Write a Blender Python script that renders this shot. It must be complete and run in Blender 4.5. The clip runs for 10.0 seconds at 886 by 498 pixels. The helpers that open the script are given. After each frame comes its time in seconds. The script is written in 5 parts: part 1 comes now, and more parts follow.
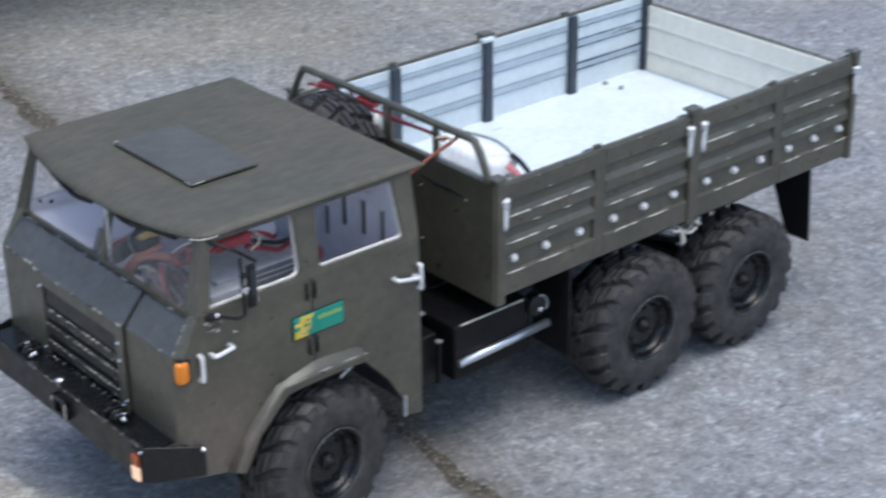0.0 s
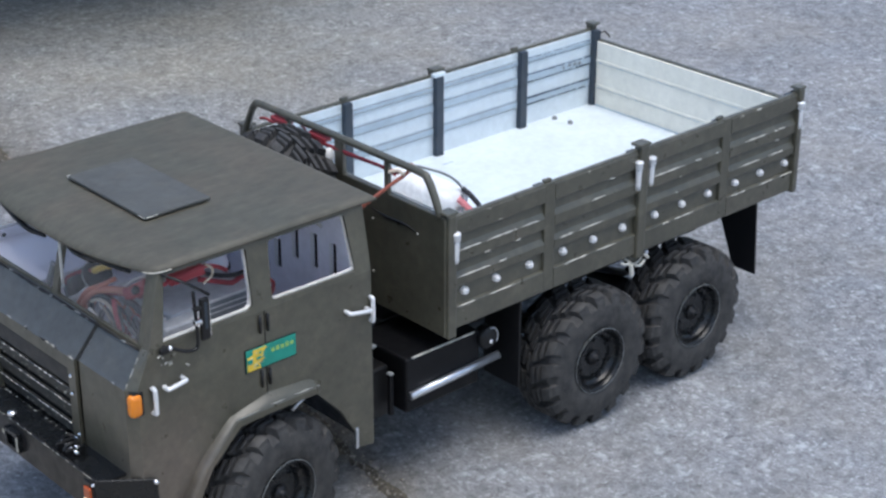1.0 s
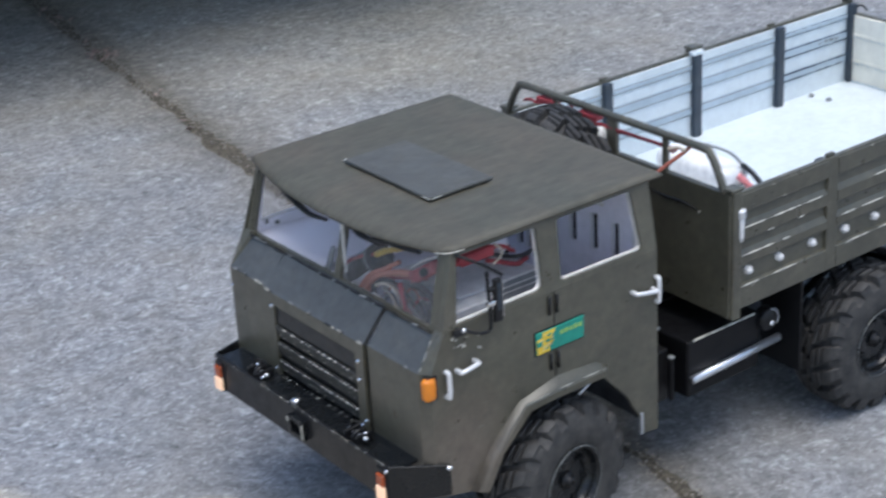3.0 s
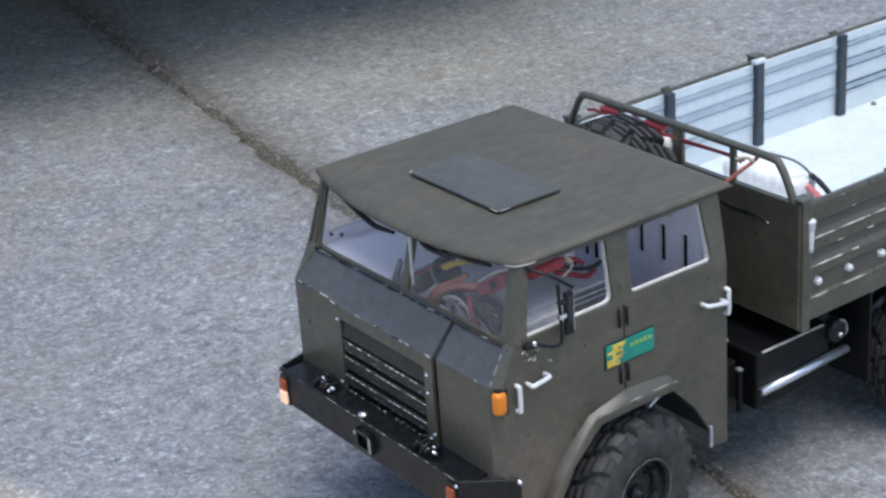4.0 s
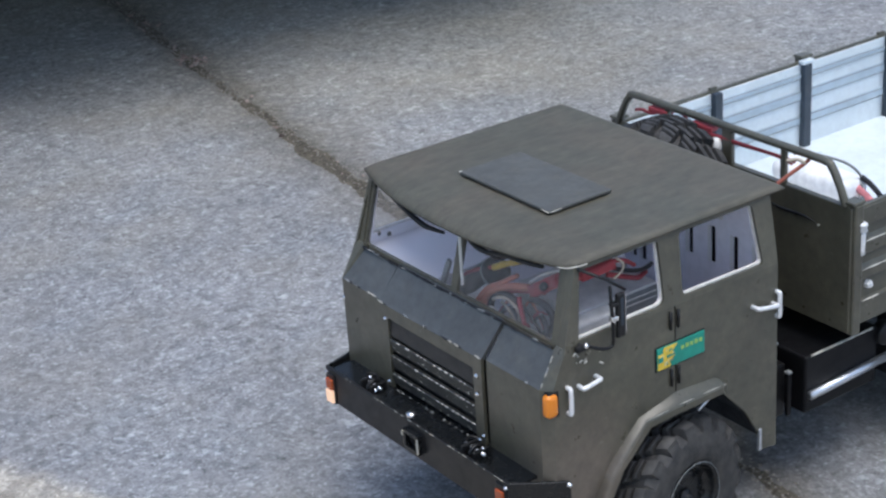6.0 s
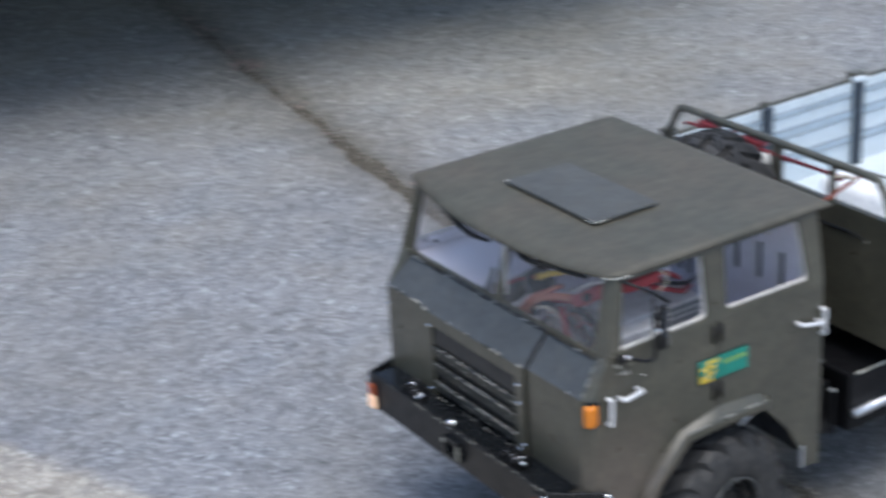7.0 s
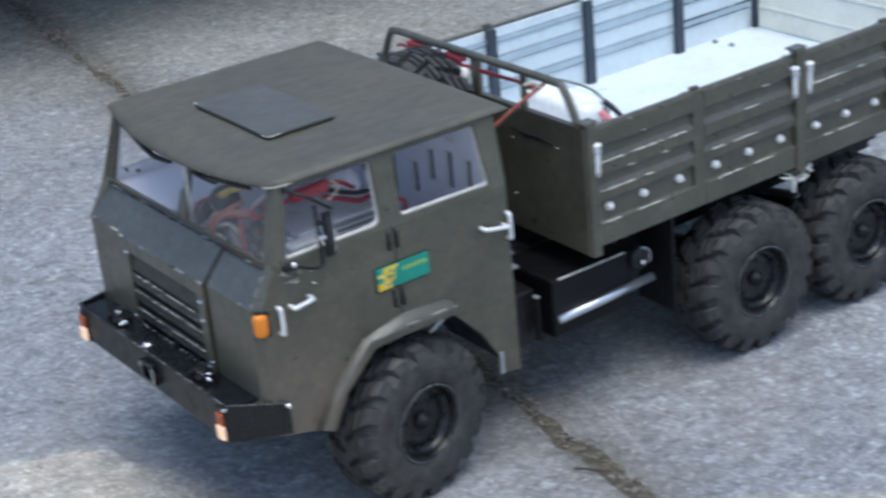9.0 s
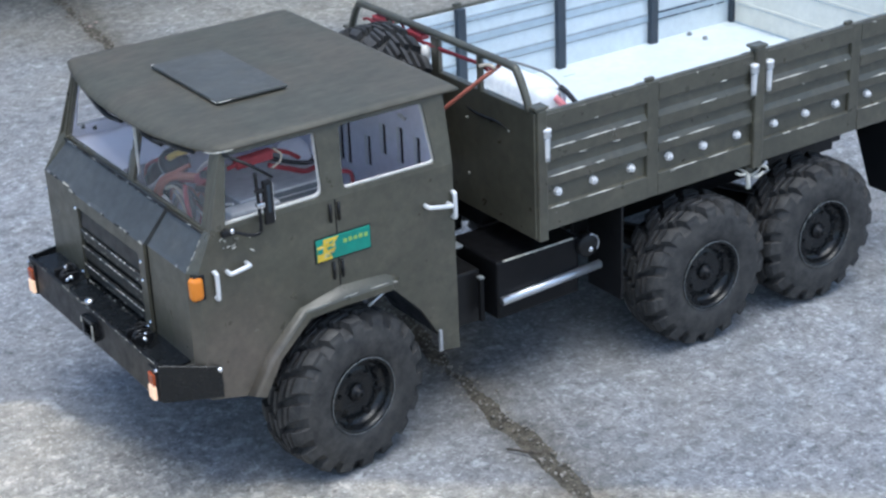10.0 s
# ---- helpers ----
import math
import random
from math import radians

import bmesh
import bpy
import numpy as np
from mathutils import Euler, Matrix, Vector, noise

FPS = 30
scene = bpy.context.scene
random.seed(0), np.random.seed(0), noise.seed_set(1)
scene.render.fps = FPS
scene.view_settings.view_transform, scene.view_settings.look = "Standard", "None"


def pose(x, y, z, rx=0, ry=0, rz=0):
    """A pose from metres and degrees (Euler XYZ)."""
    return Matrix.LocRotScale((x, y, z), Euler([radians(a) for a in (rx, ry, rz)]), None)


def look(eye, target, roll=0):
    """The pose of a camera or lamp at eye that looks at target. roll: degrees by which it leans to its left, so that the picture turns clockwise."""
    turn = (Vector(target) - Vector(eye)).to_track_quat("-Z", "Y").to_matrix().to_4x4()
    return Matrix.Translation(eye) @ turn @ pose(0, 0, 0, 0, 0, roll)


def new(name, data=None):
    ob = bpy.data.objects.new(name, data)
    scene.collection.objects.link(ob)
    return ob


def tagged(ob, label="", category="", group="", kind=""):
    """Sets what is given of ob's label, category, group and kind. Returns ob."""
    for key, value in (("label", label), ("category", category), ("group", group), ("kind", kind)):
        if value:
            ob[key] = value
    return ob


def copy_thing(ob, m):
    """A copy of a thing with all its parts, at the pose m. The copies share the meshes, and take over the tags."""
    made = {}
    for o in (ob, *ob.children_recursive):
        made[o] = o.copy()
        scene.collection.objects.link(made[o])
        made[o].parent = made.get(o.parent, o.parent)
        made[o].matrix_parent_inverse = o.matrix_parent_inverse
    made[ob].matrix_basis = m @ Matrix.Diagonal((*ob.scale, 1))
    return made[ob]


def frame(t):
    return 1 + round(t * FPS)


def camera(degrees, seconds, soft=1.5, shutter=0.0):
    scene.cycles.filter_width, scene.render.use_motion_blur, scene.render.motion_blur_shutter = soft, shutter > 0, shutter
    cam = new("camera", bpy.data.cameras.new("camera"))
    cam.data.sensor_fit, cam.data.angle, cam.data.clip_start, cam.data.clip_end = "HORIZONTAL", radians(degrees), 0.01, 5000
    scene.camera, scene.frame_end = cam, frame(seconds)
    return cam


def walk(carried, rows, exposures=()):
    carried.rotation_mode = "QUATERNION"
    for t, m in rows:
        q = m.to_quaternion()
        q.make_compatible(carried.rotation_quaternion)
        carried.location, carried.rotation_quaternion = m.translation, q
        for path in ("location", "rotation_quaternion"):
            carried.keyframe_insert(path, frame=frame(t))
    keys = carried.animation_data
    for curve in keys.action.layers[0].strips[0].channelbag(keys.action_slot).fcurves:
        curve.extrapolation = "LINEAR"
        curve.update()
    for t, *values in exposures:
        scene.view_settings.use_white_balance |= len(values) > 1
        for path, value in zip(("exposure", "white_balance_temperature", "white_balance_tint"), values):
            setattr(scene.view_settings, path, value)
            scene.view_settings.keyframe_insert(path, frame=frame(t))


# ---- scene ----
cam = camera(28.24, 10.0, soft=2.4, shutter=0.7)
PATH = [
    (0, (-0.6136, -0.9737, 0.7287), (0.0859, -0.1500, 0.2069), -0.62),
    (0.5, (-0.6143, -0.9857, 0.7351), (0.1125, -0.1817, 0.2200), 0.27),
    (0.8, (-0.6187, -0.9828, 0.7346), (0.1087, -0.1749, 0.2267), 0.19),
    (1, (-0.6217, -0.9809, 0.7343), (0.1099, -0.1729, 0.2324), 0.14),
    (1.5, (-0.6296, -0.9673, 0.7262), (0.0996, -0.1524, 0.2320), -0.18),
    (1.7, (-0.6343, -0.9587, 0.7249), (0.0858, -0.1384, 0.2263), -0.41),
    (1.8, (-0.6379, -0.9532, 0.7245), (0.0641, -0.1190, 0.2232), -1.20),
    (2, (-0.6453, -0.9405, 0.7184), (0.0468, -0.0980, 0.2172), -1.30),
    (2.2, (-0.6500, -0.9297, 0.7137), (0.0343, -0.0762, 0.2204), -1.67),
    (2.5, (-0.6563, -0.9231, 0.7099), (0.0161, -0.0620, 0.2136), -2.28),
    (2.8, (-0.6660, -0.9145, 0.7073), (-0.0062, -0.0401, 0.2175), -2.93),
    (3, (-0.6725, -0.9087, 0.7056), (-0.0236, -0.0289, 0.2108), -3.36),
    (3.2, (-0.6762, -0.9055, 0.7050), (-0.0338, -0.0222, 0.2079), -3.66),
    (4.3, (-0.6860, -0.8846, 0.7066), (-0.0608, 0.0161, 0.2189), -4.46),
    (4.5, (-0.6873, -0.8833, 0.7066), (-0.0659, 0.0166, 0.2126), -4.67),
    (5, (-0.6895, -0.8767, 0.7089), (-0.0661, 0.0215, 0.2144), -3.90),
    (5.5, (-0.6901, -0.8735, 0.7101), (-0.0688, 0.0295, 0.2215), -4.33),
    (5.7, (-0.6916, -0.8729, 0.7087), (-0.0735, 0.0304, 0.2169), -4.21),
    (6.8, (-0.6981, -0.8779, 0.7157), (-0.0825, 0.0279, 0.2254), -3.63),
    (7, (-0.6917, -0.8789, 0.7085), (-0.1022, 0.0481, 0.2258), -3.38),
    (7.1, (-0.6879, -0.8825, 0.7058), (-0.1237, 0.0490, 0.2317), -4.16),
    (7.2, (-0.6841, -0.8860, 0.7031), (-0.1248, 0.0490, 0.2311), -4.70),
    (7.3, (-0.6802, -0.8896, 0.7005), (-0.1215, 0.0490, 0.2275), -5.30),
    (7.5, (-0.6726, -0.8967, 0.6951), (-0.1141, 0.0503, 0.2141), -5.00),
    (7.8, (-0.6485, -0.9199, 0.6816), (-0.1159, 0.0391, 0.1951), -6.39),
    (8, (-0.6350, -0.9274, 0.6744), (-0.1093, 0.0350, 0.1870), -8.04),
    (8.2, (-0.6235, -0.9397, 0.6720), (-0.0670, 0.0048, 0.1839), -6.69),
    (8.3, (-0.6162, -0.9458, 0.6700), (-0.0486, -0.0099, 0.1783), -6.28),
    (8.5, (-0.6016, -0.9631, 0.6660), (-0.0090, -0.0422, 0.1754), -6.50),
    (8.7, (-0.5858, -0.9762, 0.6608), (0.0150, -0.0598, 0.1718), -5.83),
    (9, (-0.5641, -1.0032, 0.6513), (0.0502, -0.0958, 0.1621), -5.63),
    (9.5, (-0.5424, -1.0269, 0.6488), (0.0827, -0.1277, 0.1583), -4.11),
    (9.7, (-0.5362, -1.0317, 0.6502), (0.0781, -0.1293, 0.1520), -3.45),
    (10, (-0.5268, -1.0388, 0.6524), (0.0727, -0.1295, 0.1487), -2.46),
]
walk(cam, [(t, look(eye, aim, roll)) for t, eye, aim, roll in PATH], [(0, 0.63, 6150, 7), (7.2, 0.62, 6180, 7), (8.0, 0.58, 6180, 7), (8.6, 0.58, 5950, 5), (9.2, 0.72, 5900, 4), (10, 0.78, 5850, 4)])

# ---- light: an overcast sky with a high, very soft sun behind cloud ----
SUN_EL, SUN_AZ = radians(76), math.atan2(-1.0, -0.25)
sun_dir = Vector((math.cos(SUN_AZ) * math.cos(SUN_EL), math.sin(SUN_AZ) * math.cos(SUN_EL), math.sin(SUN_EL)))
world = bpy.data.worlds.new("sky")
scene.world = world
world.use_nodes = True
wn, wl = world.node_tree.nodes, world.node_tree.links
wn.clear()
sky = wn.new("ShaderNodeTexSky")
sky.sky_type, sky.sun_disc = "NISHITA", False
sky.sun_elevation, sky.sun_rotation = SUN_EL, math.pi / 2 - SUN_AZ
sky.air_density, sky.dust_density, sky.ozone_density = 1.0, 3.0, 1.0
back = wn.new("ShaderNodeBackground")
back.inputs["Strength"].default_value = 0.142
wout = wn.new("ShaderNodeOutputWorld")
wl.new(sky.outputs["Color"], back.inputs["Color"])
wl.new(back.outputs["Background"], wout.inputs["Surface"])
sun = bpy.data.lights.new("sun", "SUN")
sun.energy, sun.angle, sun.color = 0.95, radians(40), (1.0, 0.985, 0.965)
sun_ob = new("sun", sun)
sun_ob.matrix_world = look(sun_dir * 10, (0, 0, 0))


# ---- materials ----
class Nodes:
    """A small helper to wire node materials."""

    def __init__(self, name):
        self.mat = bpy.data.materials.new(name)
        self.mat.use_nodes = True
        self.n, self.l = self.mat.node_tree.nodes, self.mat.node_tree.links
        self.bsdf = self.n["Principled BSDF"]
        self.co = self.n.new("ShaderNodeTexCoord").outputs["Object"]

    def noise(self, scale, detail=4.0, rough=0.55, co=None, stretch=None):
        t = self.n.new("ShaderNodeTexNoise")
        t.inputs["Scale"].default_value, t.inputs["Detail"].default_value, t.inputs["Roughness"].default_value = scale, detail, rough
        co = co or self.co
        if stretch:
            m = self.n.new("ShaderNodeMapping")
            m.inputs["Scale"].default_value = stretch
            self.l.new(co, m.inputs["Vector"])
            co = m.outputs["Vector"]
        self.l.new(co, t.inputs["Vector"])
        return t.outputs["Fac"]

    def voronoi(self, scale, out="Color", feature="F1"):
        t = self.n.new("ShaderNodeTexVoronoi")
        t.feature = feature
        t.inputs["Scale"].default_value = scale
        self.l.new(self.co, t.inputs["Vector"])
        return t.outputs[out]

    def ramp(self, fac, *stops):
        r = self.n.new("ShaderNodeValToRGB")
        e = r.color_ramp.elements
        while len(e) < len(stops):
            e.new(0.5)
        for el, (pos, col) in zip(e, stops):
            el.position = pos
            el.color = (*col, 1) if isinstance(col, tuple) else (col, col, col, 1)
        self.l.new(fac, r.inputs["Fac"])
        return r.outputs["Color"]

    def mix(self, fac, a, b, kind="MIX"):
        m = self.n.new("ShaderNodeMix")
        m.data_type, m.blend_type = "RGBA", kind
        for sock, v in ((m.inputs["Factor"], fac), (m.inputs["A"], a), (m.inputs["B"], b)):
            if isinstance(v, (int, float)):
                if sock.type == "RGBA":
                    sock.default_value = (v, v, v, 1)
                else:
                    sock.default_value = v
            elif isinstance(v, tuple):
                sock.default_value = (*v, 1)
            else:
                self.l.new(v, sock)
        return next(o for o in m.outputs if o.type == "RGBA")

    def bump(self, height, strength, distance):
        b = self.n.new("ShaderNodeBump")
        b.inputs["Strength"].default_value, b.inputs["Distance"].default_value = strength, distance
        self.l.new(height, b.inputs["Height"])
        self.l.new(b.outputs["Normal"], self.bsdf.inputs["Normal"])

    def put(self, **kw):
        for k, v in kw.items():
            s = self.bsdf.inputs[{"color": "Base Color", "rough": "Roughness", "metal": "Metallic"}.get(k, k)]
            if isinstance(v, (int, float)):
                s.default_value = v
            elif isinstance(v, tuple):
                s.default_value = (*v, 1)
            else:
                self.l.new(v, s)
        return self.mat


def painted(name, col, rough=0.5, wear=0.25, dust=0.12, dust_col=(0.20, 0.17, 0.12), fine=900.0, mud=0.0, grain=0.06, shine=0.5):
    """Brushed or sprayed paint: cloudy tone, fine grain, a little dust and uneven gloss."""
    m = Nodes(name)
    cloud = m.noise(22, 5)
    dark = tuple(c * (1 - wear) for c in col)
    light = tuple(min(1, c * (1 + wear)) for c in col)
    c = m.ramp(cloud, (0.30, dark), (0.52, col), (0.75, light))
    d = m.ramp(m.noise(60, 6, 0.7), (0.52, 0.0), (0.80, dust))
    c = m.mix(d, c, dust_col)
    if mud:
        c = m.mix(m.ramp(m.noise(17, 5, 0.6), (0.52, 0.0), (0.74, mud * 0.4)), c, (0.120, 0.098, 0.072))
        near = m.n.new("ShaderNodeVectorMath")
        near.operation = "DISTANCE"
        m.l.new(m.co, near.inputs[0])
        near.inputs[1].default_value = (-0.086, -0.132, 0.114)
        splash = m.mix(1.0, m.ramp(near.outputs["Value"], (0.018, 1.0), (0.058, 0.0)), m.ramp(m.noise(30, 5, 0.6), (0.28, 0.35), (0.62, mud)), "MULTIPLY")
        c = m.mix(splash, c, (0.138, 0.108, 0.085))
    c = m.mix(1.0, c, m.ramp(m.noise(130, 6, 0.68), (0.32, 1 - grain), (0.68, 1 + grain)), "MULTIPLY")
    if mud:
        c = m.mix(m.ramp(m.noise(210, 3, 0.6, stretch=(0.45, 1, 1.4)), (0.69, 0.0), (0.76, 0.4)), c, (0.24, 0.23, 0.20))
    m.bump(m.noise(fine, 3), 0.25, 0.0004)
    return m.put(color=c, rough=m.ramp(m.noise(90, 4), (0.3, rough - 0.1), (0.7, rough + 0.12)), **{"Specular IOR Level": shine})


def plain(name, col, rough=0.5, metal=0.0, vary=0.12, scale=150.0):
    m = Nodes(name)
    f = m.noise(scale, 4)
    c = m.ramp(f, (0.3, tuple(x * (1 - vary) for x in col)), (0.7, tuple(min(1, x * (1 + vary)) for x in col)))
    m.bump(m.noise(scale * 5, 2), 0.12, 0.0003)
    return m.put(color=c, rough=rough, metal=metal)


OLIVE = painted("olive_paint", (0.076, 0.0720, 0.051), 0.36, 0.20, 0.30, mud=0.75, grain=0.2, shine=0.8)
ROOF = Nodes("olive_roof_paint")
_streak = ROOF.mix(0.45, ROOF.noise(1.0, 5, 0.6, stretch=(26, 190, 60)), ROOF.noise(45, 5, 0.65))
_c = ROOF.ramp(_streak, (0.30, (0.056, 0.054, 0.039)), (0.52, (0.078, 0.075, 0.056)), (0.74, (0.108, 0.103, 0.078)))
_c = ROOF.mix(ROOF.ramp(ROOF.noise(14, 4), (0.4, 0.0), (0.75, 0.35)), _c, (0.082, 0.080, 0.064))
_c = ROOF.mix(ROOF.ramp(ROOF.noise(9, 5, 0.6), (0.45, 0.0), (0.68, 0.65)), _c, (0.118, 0.096, 0.070))
_c = ROOF.mix(1.0, _c, ROOF.ramp(ROOF.noise(170, 6, 0.7, stretch=(0.5, 1, 1)), (0.30, 0.76), (0.70, 1.22)), "MULTIPLY")
ROOF.bump(_streak, 0.25, 0.0005)
ROOF = ROOF.put(color=_c, rough=0.55)
WORN = plain("worn_bright_edge", (0.62, 0.60, 0.53), 0.45)
DULL = painted("dull_worn_metal", (0.38, 0.37, 0.32), 0.5, 0.35, 0.4)
# the deck's reflected sky is put into its base colour as blue-grey
SKY_DECK = painted("olive_deck_sky_tint", (0.068, 0.072, 0.073), 0.44, 0.2, 0.2, grain=0.2, shine=0.7)
HATCH = painted("grey_hatch_paint", (0.080, 0.082, 0.076), 0.52, 0.16, 0.2)
GRILLE = painted("dark_grey_grille", (0.020, 0.020, 0.021), 0.40, 0.3, 0.2, (0.08, 0.075, 0.068), grain=0.2)
SLAT = painted("grille_slat_paint", (0.046, 0.045, 0.040), 0.42, 0.3, 0.3, (0.12, 0.11, 0.09), grain=0.3)
WHITE = painted("white_styrene", (0.67, 0.73, 0.755), 0.42, 0.06, 0.14, (0.45, 0.43, 0.38))
CREAM = painted("cream_styrene", (0.80, 0.77, 0.67), 0.45, 0.06, 0.15, (0.40, 0.36, 0.28))
# grey that paints the ribs' shade; tailgate grime and a floor scrape share it
SHADE_GRIME_GREY = painted("shade_and_grime_grey", (0.42, 0.50, 0.56), 0.45, 0.12, 0.2, (0.2, 0.18, 0.15))
LINER = painted("lavender_white_liner", (0.88, 0.87, 0.94), 0.5, 0.05, 0.06, (0.4, 0.36, 0.34))
POST = painted("blue_black_post", (0.030, 0.042, 0.058), 0.4, 0.2, 0.1)
BLACK = painted("black_satin", (0.010, 0.010, 0.011), 0.38, 0.3, 0.10, (0.08, 0.075, 0.065), shine=0.35)
TANKBLACK = painted("black_tank_paint", (0.006, 0.006, 0.007), 0.42, 0.3, 0.08, (0.06, 0.055, 0.05), shine=0.22)
GLOSSBLACK = painted("black_gloss", (0.009, 0.010, 0.011), 0.24, 0.3, 0.08, (0.08, 0.075, 0.065), shine=0.4)
CHROME = plain("bright_metal", (0.82, 0.82, 0.83), 0.22, 1.0, 0.06)
ALU = plain("dull_aluminium", (0.66, 0.69, 0.74), 0.35, 0.9, 0.1)
HANDLE = plain("white_metal_handle", (0.80, 0.80, 0.80), 0.3, 0.2, 0.05)
RED = plain("red_silicone", (0.34, 0.045, 0.055), 0.55)
PINK = plain("pink_clear_sleeve", (0.72, 0.25, 0.26), 0.4)
RUST_WIRE = plain("red_brown_wire", (0.34, 0.105, 0.070), 0.5)
ORANGE_WIRE = plain("salmon_wire", (0.56, 0.20, 0.13), 0.45)
YELLOW = plain("yellow_tape", (0.62, 0.42, 0.06), 0.5)
WIREBLACK = plain("black_silicone", (0.018, 0.018, 0.02), 0.45)
WIREWHITE = plain("white_wire", (0.72, 0.70, 0.66), 0.45)
GREYBOX = plain("grey_plastic", (0.22, 0.23, 0.23), 0.5)
PALEGREY = plain("pale_grey_plastic", (0.56, 0.56, 0.55), 0.45)
BEIGE = plain("beige_wire", (0.55, 0.47, 0.36), 0.5)
SIGN_GREEN = plain("sign_green", (0.020, 0.26, 0.19), 0.4)
SIGN_LETTER = plain("sign_letter_green", (0.30, 0.48, 0.12), 0.4)
SIGN_PALE = plain("sign_pale_yellow", (0.62, 0.56, 0.28), 0.4)
SIGN_YELLOW = plain("sign_yellow", (0.75, 0.52, 0.05), 0.4)
BAGWHITE = plain("white_foam", (0.84, 0.84, 0.83), 0.55)
CARPAINT = painted("dark_car_paint", (0.02, 0.02, 0.022), 0.25, 0.1, 0.05)


def rubber():
    m = Nodes("dusty_tyre_rubber")
    d = m.ramp(m.noise(90, 7, 0.7), (0.36, 0.0), (0.70, 0.75))
    c = m.mix(d, (0.020, 0.020, 0.021), (0.082, 0.077, 0.070))
    c = m.mix(m.ramp(m.noise(620, 4, 0.7), (0.58, 0.0), (0.74, 0.5)), c, (0.105, 0.099, 0.090))
    m.bump(m.noise(1200, 3), 0.3, 0.0004)
    return m.put(color=c, rough=m.ramp(m.noise(120, 3), (0.3, 0.55), (0.7, 0.8)))


def amber(name, col, glow=0.0):
    m = Nodes(name)
    m.bump(m.voronoi(700, "Distance"), 0.5, 0.0006)
    m.bsdf.inputs["Emission Color"].default_value = (*col, 1)
    return m.put(color=col, rough=0.18, **{"Emission Strength": glow})


def clear_pane(name, dust):
    m = bpy.data.materials.new(name)
    m.use_nodes = True
    n, l = m.node_tree.nodes, m.node_tree.links
    n.clear()
    out, mx = n.new("ShaderNodeOutputMaterial"), n.new("ShaderNodeMixShader")
    tr, gl, lw = n.new("ShaderNodeBsdfTransparent"), n.new("ShaderNodeBsdfGlossy"), n.new("ShaderNodeLayerWeight")
    fr = n.new("ShaderNodeMath")
    fr.operation = "MULTIPLY_ADD"
    lw.inputs["Blend"].default_value = 0.12
    fr.inputs[1].default_value, fr.inputs[2].default_value = 0.35, 0.015
    l.new(lw.outputs["Facing"], fr.inputs[0])
    tr.inputs["Color"].default_value = (0.97, 0.97, 0.98, 1)
    gl.inputs["Roughness"].default_value = 0.06
    # pale diffuse film: dust together with the haze of reflected sky
    film, df, tc, nz, rp = n.new("ShaderNodeMixShader"), n.new("ShaderNodeBsdfDiffuse"), n.new("ShaderNodeTexCoord"), n.new("ShaderNodeTexNoise"), n.new("ShaderNodeMapRange")
    nz.inputs["Scale"].default_value, nz.inputs["Detail"].default_value = 45, 5
    rp.inputs["To Min"].default_value, rp.inputs["To Max"].default_value = 0.0, dust
    df.inputs["Color"].default_value = (0.62, 0.62, 0.62, 1)
    l.new(tc.outputs["Object"], nz.inputs["Vector"]), l.new(nz.outputs["Fac"], rp.inputs["Value"]), l.new(rp.outputs[0], film.inputs[0])
    l.new(tr.outputs[0], film.inputs[1]), l.new(df.outputs[0], film.inputs[2])
    l.new(fr.outputs[0], mx.inputs[0]), l.new(film.outputs[0], mx.inputs[1]), l.new(gl.outputs[0], mx.inputs[2])
    l.new(mx.outputs[0], out.inputs["Surface"])
    return m


